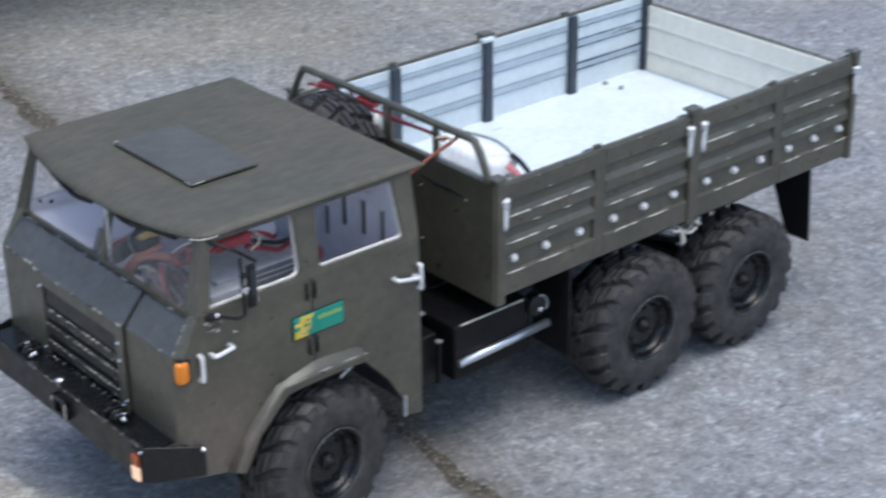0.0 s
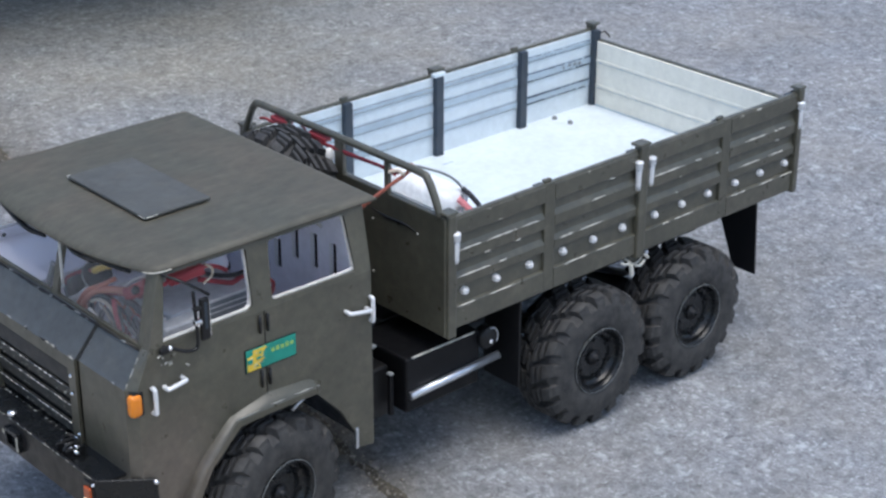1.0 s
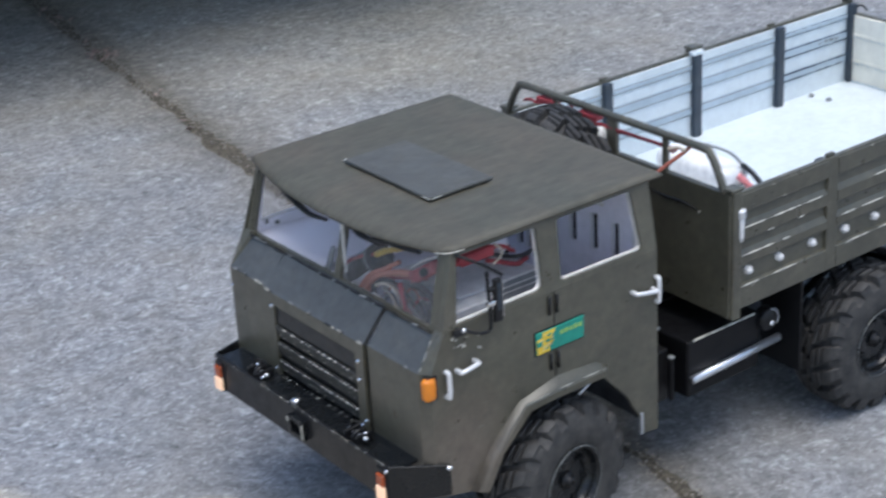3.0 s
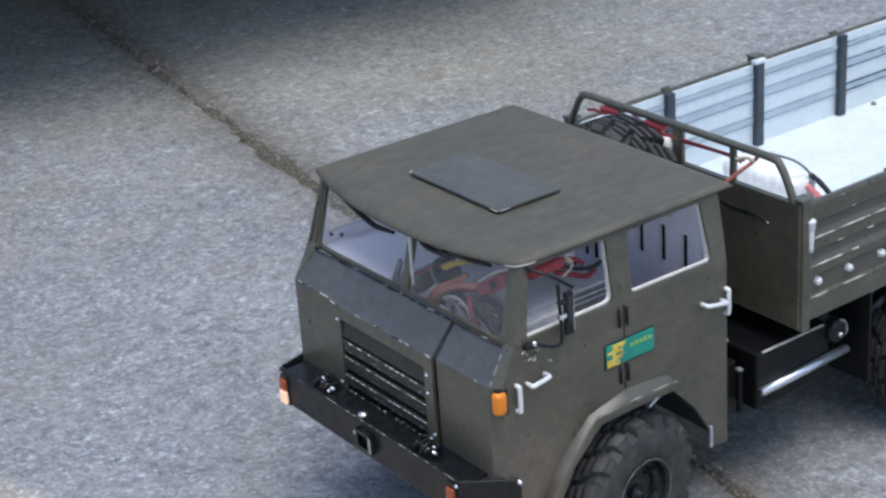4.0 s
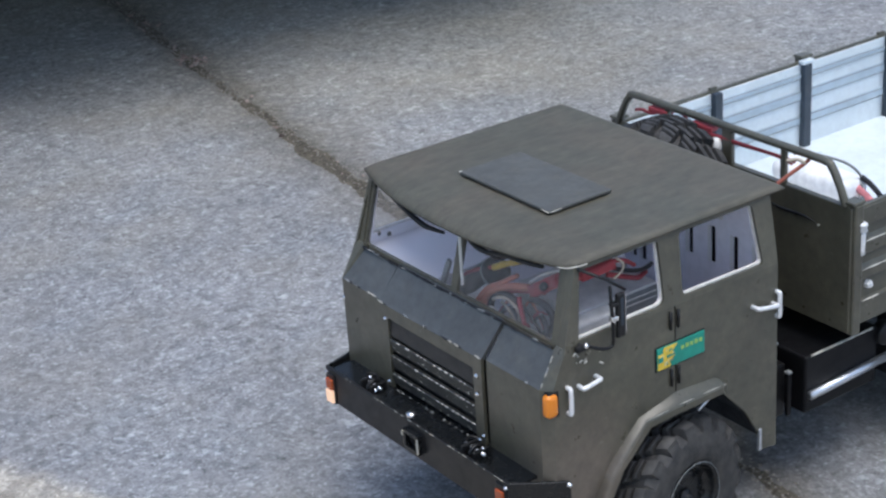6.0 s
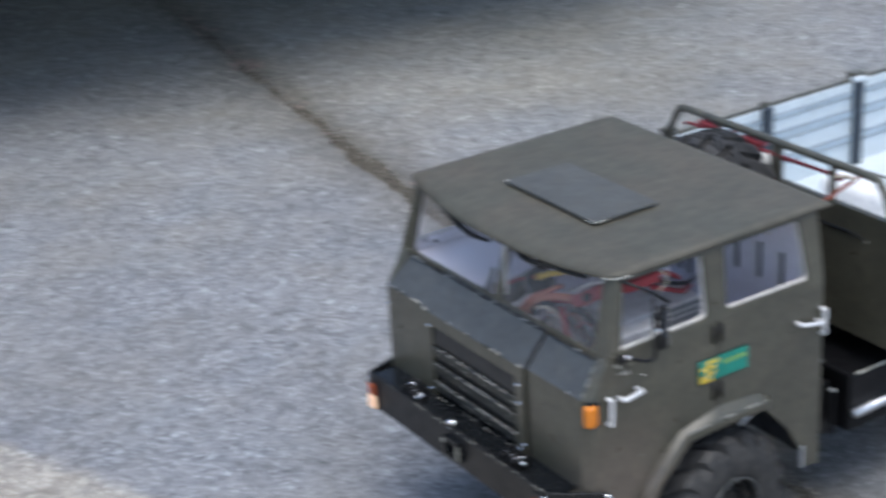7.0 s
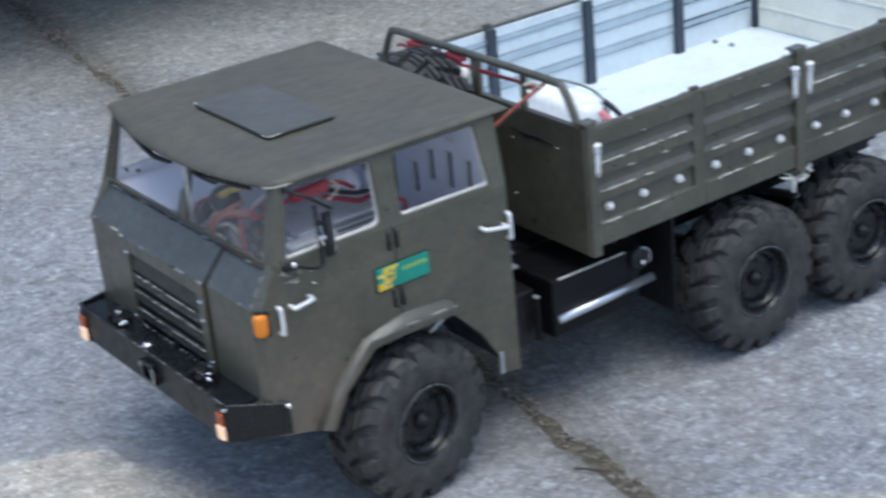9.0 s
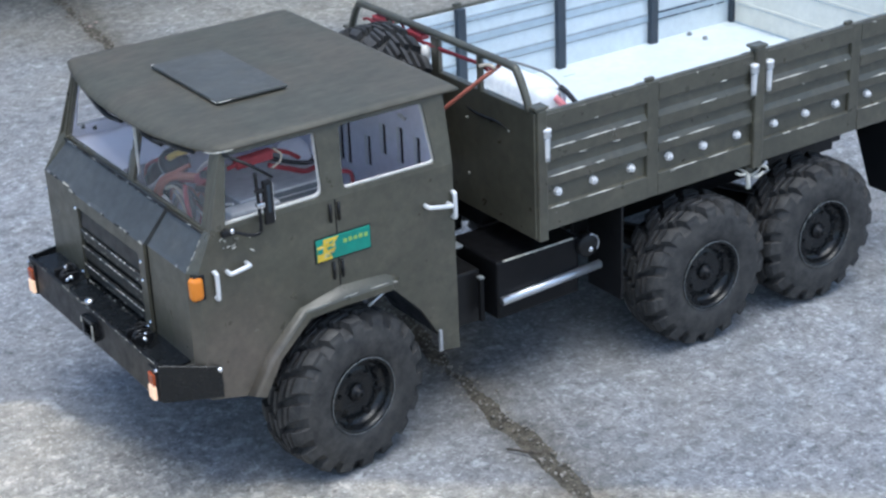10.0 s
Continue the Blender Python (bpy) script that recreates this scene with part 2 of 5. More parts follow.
def concrete():
    """Old weathered concrete: fine light and dark grit, paler chips, warm and bluish stains."""
    m = Nodes("weathered_concrete")
    grit = m.mix(0.45, m.noise(120, 6, 0.68), m.noise(380, 4, 0.65))
    c = m.ramp(grit, (0.33, (0.115, 0.118, 0.122)), (0.45, (0.210, 0.213, 0.218)), (0.55, (0.300, 0.301, 0.305)), (0.68, (0.47, 0.47, 0.47)))
    chips = m.ramp(m.noise(62, 4, 0.6), (0.59, 0.0), (0.68, 0.62))
    c = m.mix(chips, c, (0.54, 0.55, 0.56))
    pits = m.ramp(m.noise(110, 3, 0.6, stretch=(1, 1, 1.7)), (0.31, 0.60), (0.40, 0.0))
    c = m.mix(pits, c, (0.085, 0.082, 0.085))
    specks = m.ramp(m.noise(240, 2, 0.5), (0.62, 0.0), (0.69, 0.55))
    c = m.mix(specks, c, (0.56, 0.565, 0.57))
    dots = m.ramp(m.noise(270, 2, 0.5, stretch=(1.1, 0.9, 1)), (0.30, 0.4), (0.37, 0.0))
    c = m.mix(dots, c, (0.09, 0.09, 0.09))
    warm = m.ramp(m.noise(5.5, 6, 0.62), (0.42, 0.0), (0.66, 0.5))
    c = m.mix(warm, c, m.mix(0.55, c, (0.30, 0.265, 0.205)))
    cool = m.ramp(m.noise(8.0, 5, 0.6, stretch=(1, 1.3, 1)), (0.50, 0.0), (0.68, 0.3))
    c = m.mix(cool, c, m.mix(1.0, c, (0.90, 1.0, 1.08), "MULTIPLY"))
    tone = m.ramp(m.noise(3.4, 5, 0.6), (0.30, 0.80), (0.70, 1.10))
    c = m.mix(1.0, c, tone, "MULTIPLY")
    c = m.mix(1.0, c, m.ramp(m.noise(42, 4, 0.6), (0.32, 0.84), (0.68, 1.14)), "MULTIPLY")
    # a paler, warmer area whose wavering edge runs past the truck's front
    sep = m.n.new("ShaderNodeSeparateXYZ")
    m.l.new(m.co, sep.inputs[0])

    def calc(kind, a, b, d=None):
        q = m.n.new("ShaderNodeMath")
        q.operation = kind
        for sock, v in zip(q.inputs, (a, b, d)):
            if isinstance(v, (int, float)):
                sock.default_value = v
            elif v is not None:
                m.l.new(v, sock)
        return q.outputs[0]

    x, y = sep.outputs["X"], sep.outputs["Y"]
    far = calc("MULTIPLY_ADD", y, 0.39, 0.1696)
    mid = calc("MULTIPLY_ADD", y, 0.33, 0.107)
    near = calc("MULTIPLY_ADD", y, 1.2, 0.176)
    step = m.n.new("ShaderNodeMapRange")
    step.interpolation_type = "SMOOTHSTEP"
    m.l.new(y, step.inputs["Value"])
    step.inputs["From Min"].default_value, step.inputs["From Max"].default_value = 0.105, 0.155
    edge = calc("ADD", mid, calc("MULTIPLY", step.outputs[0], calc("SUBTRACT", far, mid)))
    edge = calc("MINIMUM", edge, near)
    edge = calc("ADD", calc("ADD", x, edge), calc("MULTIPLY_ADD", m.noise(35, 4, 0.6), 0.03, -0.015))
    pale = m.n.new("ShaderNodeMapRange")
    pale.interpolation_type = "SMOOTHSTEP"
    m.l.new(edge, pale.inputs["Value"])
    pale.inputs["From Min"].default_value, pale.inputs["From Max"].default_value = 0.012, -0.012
    # the paler area ends within a metre, and dirt has spread out from the joint
    reach = m.n.new("ShaderNodeVectorMath")
    reach.operation = "DISTANCE"
    m.l.new(m.co, reach.inputs[0])
    reach.inputs[1].default_value = (-0.45, -0.15, 0)
    fade = m.ramp(calc("ADD", reach.outputs["Value"], calc("MULTIPLY_ADD", m.noise(3, 4, 0.6), 0.8, -0.4)), (0.55, 1.0), (0.85, 0.0))
    off = calc("ABSOLUTE", calc("SUBTRACT", x, calc("MULTIPLY_ADD", y, 0.1513, 0.1418)), 0.0)
    off = calc("ADD", off, calc("MULTIPLY_ADD", m.noise(28, 5, 0.65), 0.05, -0.025))
    stain = m.ramp(off, (0.009, 0.90), (0.026, 0.50), (0.085, 0.0))
    # warm tint painted into the ground to take blue out of the car's shade
    span = calc("ADD", calc("ABSOLUTE", calc("SUBTRACT", x, 0.6), 0.0), calc("ABSOLUTE", calc("SUBTRACT", y, 2.0), 0.0))
    span = calc("ADD", span, calc("MULTIPLY_ADD", m.noise(1.6, 6, 0.62), 2.4, -1.2))
    shade_tint = m.ramp(calc("MULTIPLY", span, 0.25), (0.18, 1.0), (0.50, 0.0))
    c = m.mix(shade_tint, c, m.mix(1.0, c, (1.07, 1.02, 0.87), "MULTIPLY"))
    c = m.mix(stain, c, m.mix(1.0, c, (0.63, 0.59, 0.52), "MULTIPLY"))
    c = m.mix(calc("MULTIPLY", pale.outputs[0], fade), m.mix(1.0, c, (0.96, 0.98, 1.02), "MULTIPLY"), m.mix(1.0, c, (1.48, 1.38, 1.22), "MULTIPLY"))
    m.bump(m.noise(150, 5, 0.68), 0.5, 0.004)
    return m.put(color=c, rough=0.9)


def dirt(name, a, b, scale=260):
    m = Nodes(name)
    c = m.ramp(m.noise(scale, 5, 0.7), (0.32, a), (0.70, b))
    m.bump(m.noise(scale * 2, 4, 0.7), 0.9, 0.004)
    return m.put(color=c, rough=0.95)


RUBBER = rubber()
AMBER = amber("amber_lens", (0.70, 0.22, 0.02), 0.05)
REDLENS = amber("red_brown_lens", (0.35, 0.07, 0.02), 0.02)
LAMP = amber("lit_lamp_lens", (0.85, 0.55, 0.36), 0.4)
PANE = clear_pane("clear_acetate", 0.07)
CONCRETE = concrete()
JOINT = dirt("joint_dirt", (0.044, 0.037, 0.028), (0.195, 0.172, 0.130), 190)
LEAF = dirt("dry_leaf", (0.20, 0.145, 0.125), (0.42, 0.34, 0.30), 120)
CRUMB = dirt("grey_crumb", (0.14, 0.12, 0.09), (0.46, 0.43, 0.38), 200)


# ---- mesh helpers ----
def finish(bm, smooth=False):
    bmesh.ops.recalc_face_normals(bm, faces=bm.faces)
    for f in bm.faces:
        f.smooth = smooth
    return bm


def part(name, bm, material, parent=None, label="", smooth=False, place=None):
    """Link a bmesh as one mesh object under a thing or a part."""
    finish(bm, smooth)
    me = bpy.data.meshes.new(name)
    bm.to_mesh(me)
    bm.free()
    for mat in material if isinstance(material, (list, tuple)) else (material,):
        me.materials.append(mat)
    ob = new(name, me)
    if place is not None:
        ob.matrix_basis = place
    if parent is not None:
        ob.parent = parent
    if label:
        tagged(ob, label)
    return ob


def again(name, ob, parent, place):
    """Another part on the same mesh."""
    o = new(name, ob.data)
    o.parent, o.matrix_basis = parent, place
    if "label" in ob:
        tagged(o, ob["label"])
    return o


def box(x0, x1, y0, y1, z0, z1, bevel=0.0, bm=None, segs=2):
    bm = bm or bmesh.new()
    vs = [bm.verts.new((x, y, z)) for x in (x0, x1) for y in (y0, y1) for z in (z0, z1)]
    fs = [bm.faces.new([vs[i] for i in q]) for q in ((0, 1, 3, 2), (4, 6, 7, 5), (0, 4, 5, 1), (2, 3, 7, 6), (0, 2, 6, 4), (1, 5, 7, 3))]
    if bevel:
        es = list({e for f in fs for e in f.edges})
        bmesh.ops.recalc_face_normals(bm, faces=fs)
        bmesh.ops.bevel(bm, geom=es, offset=bevel, segments=segs, affect="EDGES", profile=0.5, clamp_overlap=True)
    return bm


def smooth_line(pts, per=8):
    """A Catmull-Rom line through the points."""
    p = [Vector(q) for q in pts]
    p = [p[0] * 2 - p[1]] + p + [p[-1] * 2 - p[-2]]
    out = []
    for a, b, c, d in zip(p, p[1:], p[2:], p[3:]):
        for k in range(per):
            t = k / per
            out.append(0.5 * ((2 * b) + (c - a) * t + (2 * a - 5 * b + 4 * c - d) * t * t + (3 * b - a - 3 * c + d) * t**3))
    out.append(p[-2])
    return out


def tube(line, r, seg=8, bm=None, cap=True):
    if callable(r) and len(line) == 2:
        line = [Vector(line[0]).lerp(Vector(line[1]), k / 5) for k in range(6)]
    bm = bm or bmesh.new()
    line = [Vector(p) for p in line]
    rings, up = [], None
    for i, p in enumerate(line):
        d = (line[min(i + 1, len(line) - 1)] - line[max(i - 1, 0)]).normalized()
        if up is None:
            up = Vector((0, 0, 1)) if abs(d.z) < 0.9 else Vector((1, 0, 0))
        u = (up - d * up.dot(d)).normalized()
        up, v = u, d.cross(u)
        rr = r(i / (len(line) - 1)) if callable(r) else r
        rings.append([bm.verts.new(p + (u * math.cos(a) + v * math.sin(a)) * rr) for a in (2 * math.pi * k / seg for k in range(seg))])
    for a, b in zip(rings, rings[1:]):
        for k in range(seg):
            bm.faces.new((a[k], a[(k + 1) % seg], b[(k + 1) % seg], b[k]))
    if cap:
        bm.faces.new(rings[0])
        bm.faces.new(rings[-1])
    return bm


def lathe(profile, seg, bm=None, close=False):
    """Spin (r, y) pairs round the y axis."""
    bm = bm or bmesh.new()
    rings = []
    for r, y in profile:
        if r < 1e-6:
            rings.append([bm.verts.new((0, y, 0))] * seg)
        else:
            rings.append([bm.verts.new((r * math.cos(a), y, r * math.sin(a))) for a in (2 * math.pi * k / seg for k in range(seg))])
    pairs = list(zip(rings, rings[1:])) + ([(rings[-1], rings[0])] if close else [])
    for a, b in pairs:
        for k in range(seg):
            q = []
            for v in (a[k], a[(k + 1) % seg], b[(k + 1) % seg], b[k]):
                if v not in q:
                    q.append(v)
            if len(q) > 2:
                bm.faces.new(q)
    return bm


def rounded(corners, radius, n=4):
    """A 2D polygon with its corners rounded; radius: one value or one for each corner."""
    out, m = [], len(corners)
    for i, c in enumerate(corners):
        r = radius[i] if isinstance(radius, (list, tuple)) else radius
        a, b, d = Vector(corners[i - 1]), Vector(c), Vector(corners[(i + 1) % m])
        if r <= 0:
            out.append(tuple(b))
            continue
        p, q = b + (a - b).normalized() * r, b + (d - b).normalized() * r
        for k in range(n + 1):
            t = k / n
            out.append(tuple(p * (1 - t) ** 2 + b * 2 * t * (1 - t) + q * t * t))
    return out


def sheet(outline, holes, thick, at, bevel=0.0):
    """A flat plate with holes: 2D outlines, mapped by at(u, v, w) with w from 0 to thick."""
    flat = bmesh.new()
    loops = []
    for loop in (outline, *holes):
        vs = [flat.verts.new((u, v, 0)) for u, v in loop]
        loops.append(vs)
        for a, b in zip(vs, vs[1:] + vs[:1]):
            flat.edges.new((a, b))
    bmesh.ops.triangle_fill(flat, edges=flat.edges[:], use_beauty=True, use_dissolve=False)
    bm = bmesh.new()
    idx = {v: i for i, v in enumerate(flat.verts)}
    lo = [bm.verts.new(at(v.co.x, v.co.y, 0.0)) for v in flat.verts]
    hi = [bm.verts.new(at(v.co.x, v.co.y, thick)) for v in flat.verts]
    for f in flat.faces:
        k = [idx[v] for v in f.verts]
        bm.faces.new([lo[i] for i in k])
        bm.faces.new([hi[i] for i in reversed(k)])
    for vs in loops:
        k = [idx[v] for v in vs]
        for a, b in zip(k, k[1:] + k[:1]):
            bm.faces.new((lo[a], lo[b], hi[b], hi[a]))
    flat.free()
    return bm


# ---- ground: one sheet of old concrete with a dirt-filled joint ----
JOINT_LINE = [(0.62, 3.2), (0.40, 1.75), (0.364, 1.469), (0.309, 1.166), (0.263, 0.863), (0.234, 0.650), (0.175, 0.25), (0.1345, -0.040), (0.1250, -0.0919), (0.1195, -0.1245), (0.1145, -0.160), (0.1085, -0.2), (0.1035, -0.25), (0.060, -0.6), (-0.06, -1.6)]
_jy = np.array([p[1] for p in JOINT_LINE[::-1]])
_jx = np.array([p[0] for p in JOINT_LINE[::-1]])


def joint_x(y):
    return np.interp(y, _jy, _jx) + 0.0012 * np.sin(y * 23) + 0.0008 * np.sin(y * 71 + 1)


def ground_sheet():
    def axis(lo, hi, step):
        mid = list(np.arange(lo, hi + 1e-9, step))
        out, d = [], step
        x = hi
        while x < 260:
            d *= 1.5
            x += d
            out.append(x)
        low, d, x = [], step, lo
        while x > -260:
            d *= 1.5
            x -= d
            low.append(x)
        return np.array(low[::-1] + mid + out)

    xs, ys = axis(-0.62, 1.75, 0.0065), axis(-0.55, 2.1, 0.0075)
    X, Y = np.meshgrid(xs, ys, indexing="ij")
    rng = np.random.default_rng(4)
    Z = np.zeros_like(X)
    near = (np.abs(X) < 3) & (np.abs(Y) < 3)
    for k in range(14):
        a, f = rng.uniform(0, 6.28), rng.uniform(6, 90)
        Z += 0.0009 / (1 + f / 25) * np.sin(f * (X * np.cos(a) + Y * np.sin(a)) + rng.uniform(0, 6.28))
    Z += rng.normal(0, 0.00022, X.shape)
    Z -= 0.0018
    d = np.abs(X - joint_x(Y))
    Z -= 0.0020 * np.exp(-((d / 0.0105) ** 2))
    Z[~near] = -0.0018
    nx, ny = X.shape
    verts = np.stack([X, Y, Z], -1).reshape(-1, 3)
    i = np.arange(nx * ny).reshape(nx, ny)
    quads = np.stack([i[:-1, :-1], i[1:, :-1], i[1:, 1:], i[:-1, 1:]], -1).reshape(-1, 4)
    me = bpy.data.meshes.new("ground")
    me.from_pydata(verts.tolist(), [], quads.tolist())
    me.polygons.foreach_set("use_smooth", [True] * len(quads))
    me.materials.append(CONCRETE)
    ob = new("ground", me)
    return tagged(ob, "old weathered grey concrete ground with a dirt-filled joint", "ground", kind="structure")


ground_sheet()


def joint_fill():
    """Packed dirt lying in the joint, with uneven edges."""
    rng = random.Random(5)
    bm = bmesh.new()
    rows, n = [], 13
    wob = [(rng.uniform(30, 260), rng.uniform(0, 6.28), rng.uniform(0, 6.28)) for k in range(10)]
    for y in np.arange(-0.55, 2.1, 0.0045):
        w = 0.0150 + 0.0022 * math.sin(y * 9) + 0.0014 * math.sin(y * 41 + 2) + rng.uniform(-0.0012, 0.0012)
        c = float(joint_x(y)) + 0.0010 * math.sin(y * 63) + rng.uniform(-0.0006, 0.0006)
        row = []
        for k in range(n):
            e = -1 + 2 * k / (n - 1)
            x = c + e * w
            lump = sum(math.sin(f * x + a) * math.sin(f * y * 0.8 + b) for f, a, b in wob) / 10
            row.append(bm.verts.new((x, y, -0.0021 - 0.0019 * abs(e) ** 1.8 + 0.0022 * lump + rng.uniform(-0.0004, 0.0004))))
        rows.append(row)
    for a, b in zip(rows, rows[1:]):
        for k in range(n - 1):
            bm.faces.new((a[k], a[k + 1], b[k + 1], b[k]))
    ob = part("joint_dirt", bm, JOINT, smooth=True)
    return tagged(ob, "brown dirt packed in the concrete joint", "dirt", kind="stuff")


joint_fill()


def scatter(name, count, seed, material, label, category, size, spread, stretch=(1, 1, 0.5), ys=(-0.45, 1.75), heaps=()):
    """Crumbs or leaf scraps, gathered along the joint."""
    rng = random.Random(seed)
    ball = bmesh.new()
    bmesh.ops.create_icosphere(ball, subdivisions=1, radius=0.5)
    shape, tris = [v.co.copy() for v in ball.verts], [[v.index for v in f.verts] for f in ball.faces]
    ball.free()
    verts, faces = [], []
    for i in range(count):
        if heaps and rng.random() < 0.6:
            hx, hy, hr = rng.choice(heaps)
            x, y = rng.gauss(hx, hr), rng.gauss(hy, hr)
        else:
            y = rng.uniform(*ys)
            x = float(joint_x(y)) + rng.gauss(0, spread)
        s = size * rng.uniform(0.5, 1.5)
        m = pose(x, y, -0.0008 + s * 0.2, rng.uniform(-35, 35), rng.uniform(-35, 35), rng.uniform(0, 360)) @ Matrix.Diagonal((s * stretch[0] * rng.uniform(0.6, 1.3), s * stretch[1], s * stretch[2], 1))
        faces += [[k + len(verts) for k in t] for t in tris]
        verts += [m @ v for v in shape]
    me = bpy.data.meshes.new(name)
    me.from_pydata(verts, [], faces)
    me.materials.append(material)
    ob = new(name, me)
    return tagged(ob, label, category, kind="stuff")


scatter("crumbs", 1600, 3, CRUMB, "small grey crumbs and grit along the joint", "grit", 0.0023, 0.0062)
scatter("dry_leaves", 60, 8, LEAF, "dry reddish leaf scraps lying along the joint", "leaves", 0.0085, 0.007, (1, 0.55, 0.12), (0.2, 1.7), [(0.309, 1.161, 0.016), (0.309, 1.165, 0.012), (0.345, 1.38, 0.02)])

tw = part("twig", tube(smooth_line([(0.0935, -0.1690, 0.0012), (0.0985, -0.1765, 0.0016), (0.1035, -0.1830, 0.0010), (0.1090, -0.1900, 0.0014)]), lambda t: 0.0011 - 0.0005 * t, 6), dirt("twig_bark", (0.045, 0.036, 0.028), (0.12, 0.10, 0.08), 300), smooth=True)
tagged(tw, "short dark dry twig lying across the joint", "twig")

# ---- the model truck ----
truck = tagged(new("toy_truck"), "olive drab six-wheeled model army truck with an open white cargo bed", "toy truck")

# cab
Y_SIDE, Z_BELT, Z_TOP, Y_TOP = 0.1205, 0.2045, 0.2540, 0.1125


def side_y(z, s=-1):
    low, top = (Y_SIDE, Y_TOP) if s < 0 else (0.1145, 0.1120)
    return low if z <= Z_BELT else low + (top - low) * (z - Z_BELT) / (Z_TOP - Z_BELT)


LIP = [(-0.0690, 0.0815), (-0.0560, 0.1050), (-0.0315, 0.1278), (-0.0080, 0.1290), (0.0340, 0.1288), (0.0390, 0.1270)]
LOWER = [(-0.1060, 0.0900)] + LIP[:-1] + [(0.0590, 0.1025), (0.0720, 0.0805), (0.0755, 0.0660), (0.0895, 0.0640), (0.0890, Z_BELT), (-0.0950, Z_BELT), (-0.1060, 0.1800)]
UPPER = [(-0.0950, Z_BELT), (0.0890, Z_BELT), (0.0890, 0.2200), (0.0885, Z_TOP), (-0.0790, Z_TOP)]
WIN_FRONT = rounded([(-0.0840, 0.2070), (-0.0118, 0.2076), (-0.0114, 0.2500), (-0.0760, 0.2500)], [0.001, 0.006, 0.003, 0.003])
WIN_REAR = rounded([(0.0036, 0.2082), (0.0762, 0.2078), (0.0716, 0.2500), (0.0066, 0.2500)], [0.005, 0.003, 0.003, 0.003])


def cab_side(s):
    return lambda u, v, w: (u, s * (side_y(v, s) - w), v)


bm = sheet(LOWER, [], 0.0022, cab_side(-1))
cab = part("cab", bm, OLIVE, truck, "olive painted cab with open white-edged windows")
part("side_panel", sheet(LOWER, [], 0.0022, cab_side(1)), OLIVE, cab)
for s in (-1, 1):
    part("window_panel", sheet(UPPER, [WIN_FRONT, WIN_REAR], 0.0022, cab_side(s)), OLIVE, cab)
    for win in (WIN_FRONT, WIN_REAR):
        # bare white edge of the cut-out, a thin lip just inside the opening
        mid = Vector((sum(p[0] for p in win) / len(win), sum(p[1] for p in win) / len(win)))
        inner = [(mid.x + (p[0] - mid.x) * 0.988, mid.y + (p[1] - mid.y) * (0.955 if p[1] < mid.y else 0.990)) for p in win]
        part("window_edge", sheet([tuple(mid + (Vector(p) - mid) * 0.9985) for p in win], [inner], 0.0022, lambda u, v, w, s=s: (u, s * (side_y(v, s) - 0.0023 - w), v)), WIREWHITE, cab, "bare white cut edge of the window")

# white inside of the doors and rear wall
for s in (-1, 1):
    LIN = [(-0.0920, 0.1420), (0.0855, 0.1420), (0.0855, 0.2040), (-0.0920, 0.2040)]
    part("door_lining", sheet(LIN, [], 0.0008, lambda u, v, w, s=s: (u, s * ((0.1180 if s < 0 else 0.1118) - w), v)), LINER, cab, "lavender white inner face of the doors")
# the near lining is unseen, added to bounce light inside the cab
for s in (-1, 1):
    part("window_lining", sheet([(-0.0900, 0.2042), (0.0860, 0.2042), (0.0850, 0.2530), (-0.0770, 0.2530)], [WIN_FRONT, WIN_REAR], 0.0008, lambda u, v, w, s=s: (u, s * (side_y(v, s) - 0.0052 - w), v)), LINER, cab, "lavender white inner face of the window frame")
SLOT_AT = ((-0.1048, 0.196, 0.2130), (-0.0838, 0.187, 0.2130), (-0.0620, 0.187, 0.2140), (-0.0395, 0.187, 0.2100), (-0.0180, 0.172, 0.1950), (0.0100, 0.165, 0.2130), (0.0205, 0.165, 0.2130), (0.0520, 0.170, 0.2130))
SLOTS = [rounded([(y - 0.0024, z0), (y + 0.0016, z0), (y + 0.0016, z1), (y - 0.0024, z1)], 0.0006) for y, z0, z1 in SLOT_AT]
REAR = [(-0.1175, 0.100), (0.1115, 0.100), (0.1115, 0.205), (0.1095, 0.2535), (-0.110, 0.2535), (-0.1175, 0.205)]
part("rear_wall_lining", sheet(REAR, SLOTS, 0.0007, lambda u, v, w: (0.0858 + w, u, v)), LINER, cab, "lavender white inner rear wall with vertical slots")
for y, z0, z1 in SLOT_AT:
    part("slot_lip", box(0.0850, 0.0858, y + 0.0014, y + 0.0046, z0, z1, 0.0003), HANDLE, cab, "bare white lip beside a slot")
# black, not olive: paints the shade that shows through the slots
part("rear_wall", sheet(REAR, [], 0.0016, lambda u, v, w: (0.0872 + w, u, v)), BLACK, cab)
part("wall_hook", tube(smooth_line([(0.0855, -0.0650, 0.2240), (0.0820, -0.0675, 0.2262), (0.0810, -0.0710, 0.2266), (0.0820, -0.0750, 0.2250)]), 0.0013, 7), WIREWHITE, cab, "small white hook on the rear wall", True)
# unseen lining, added so that the cab inside gets more bounced light
part("roof_bounce_lining", box(-0.0740, 0.0850, -0.1075, 0.1075, 0.2525, 0.2540), LINER, cab, "unseen white roof lining added to bounce light into the cab")
part("cab_floor", box(-0.100, 0.084, -0.1165, 0.1110, 0.1405, 0.1425), LINER, cab, "white cab floor")


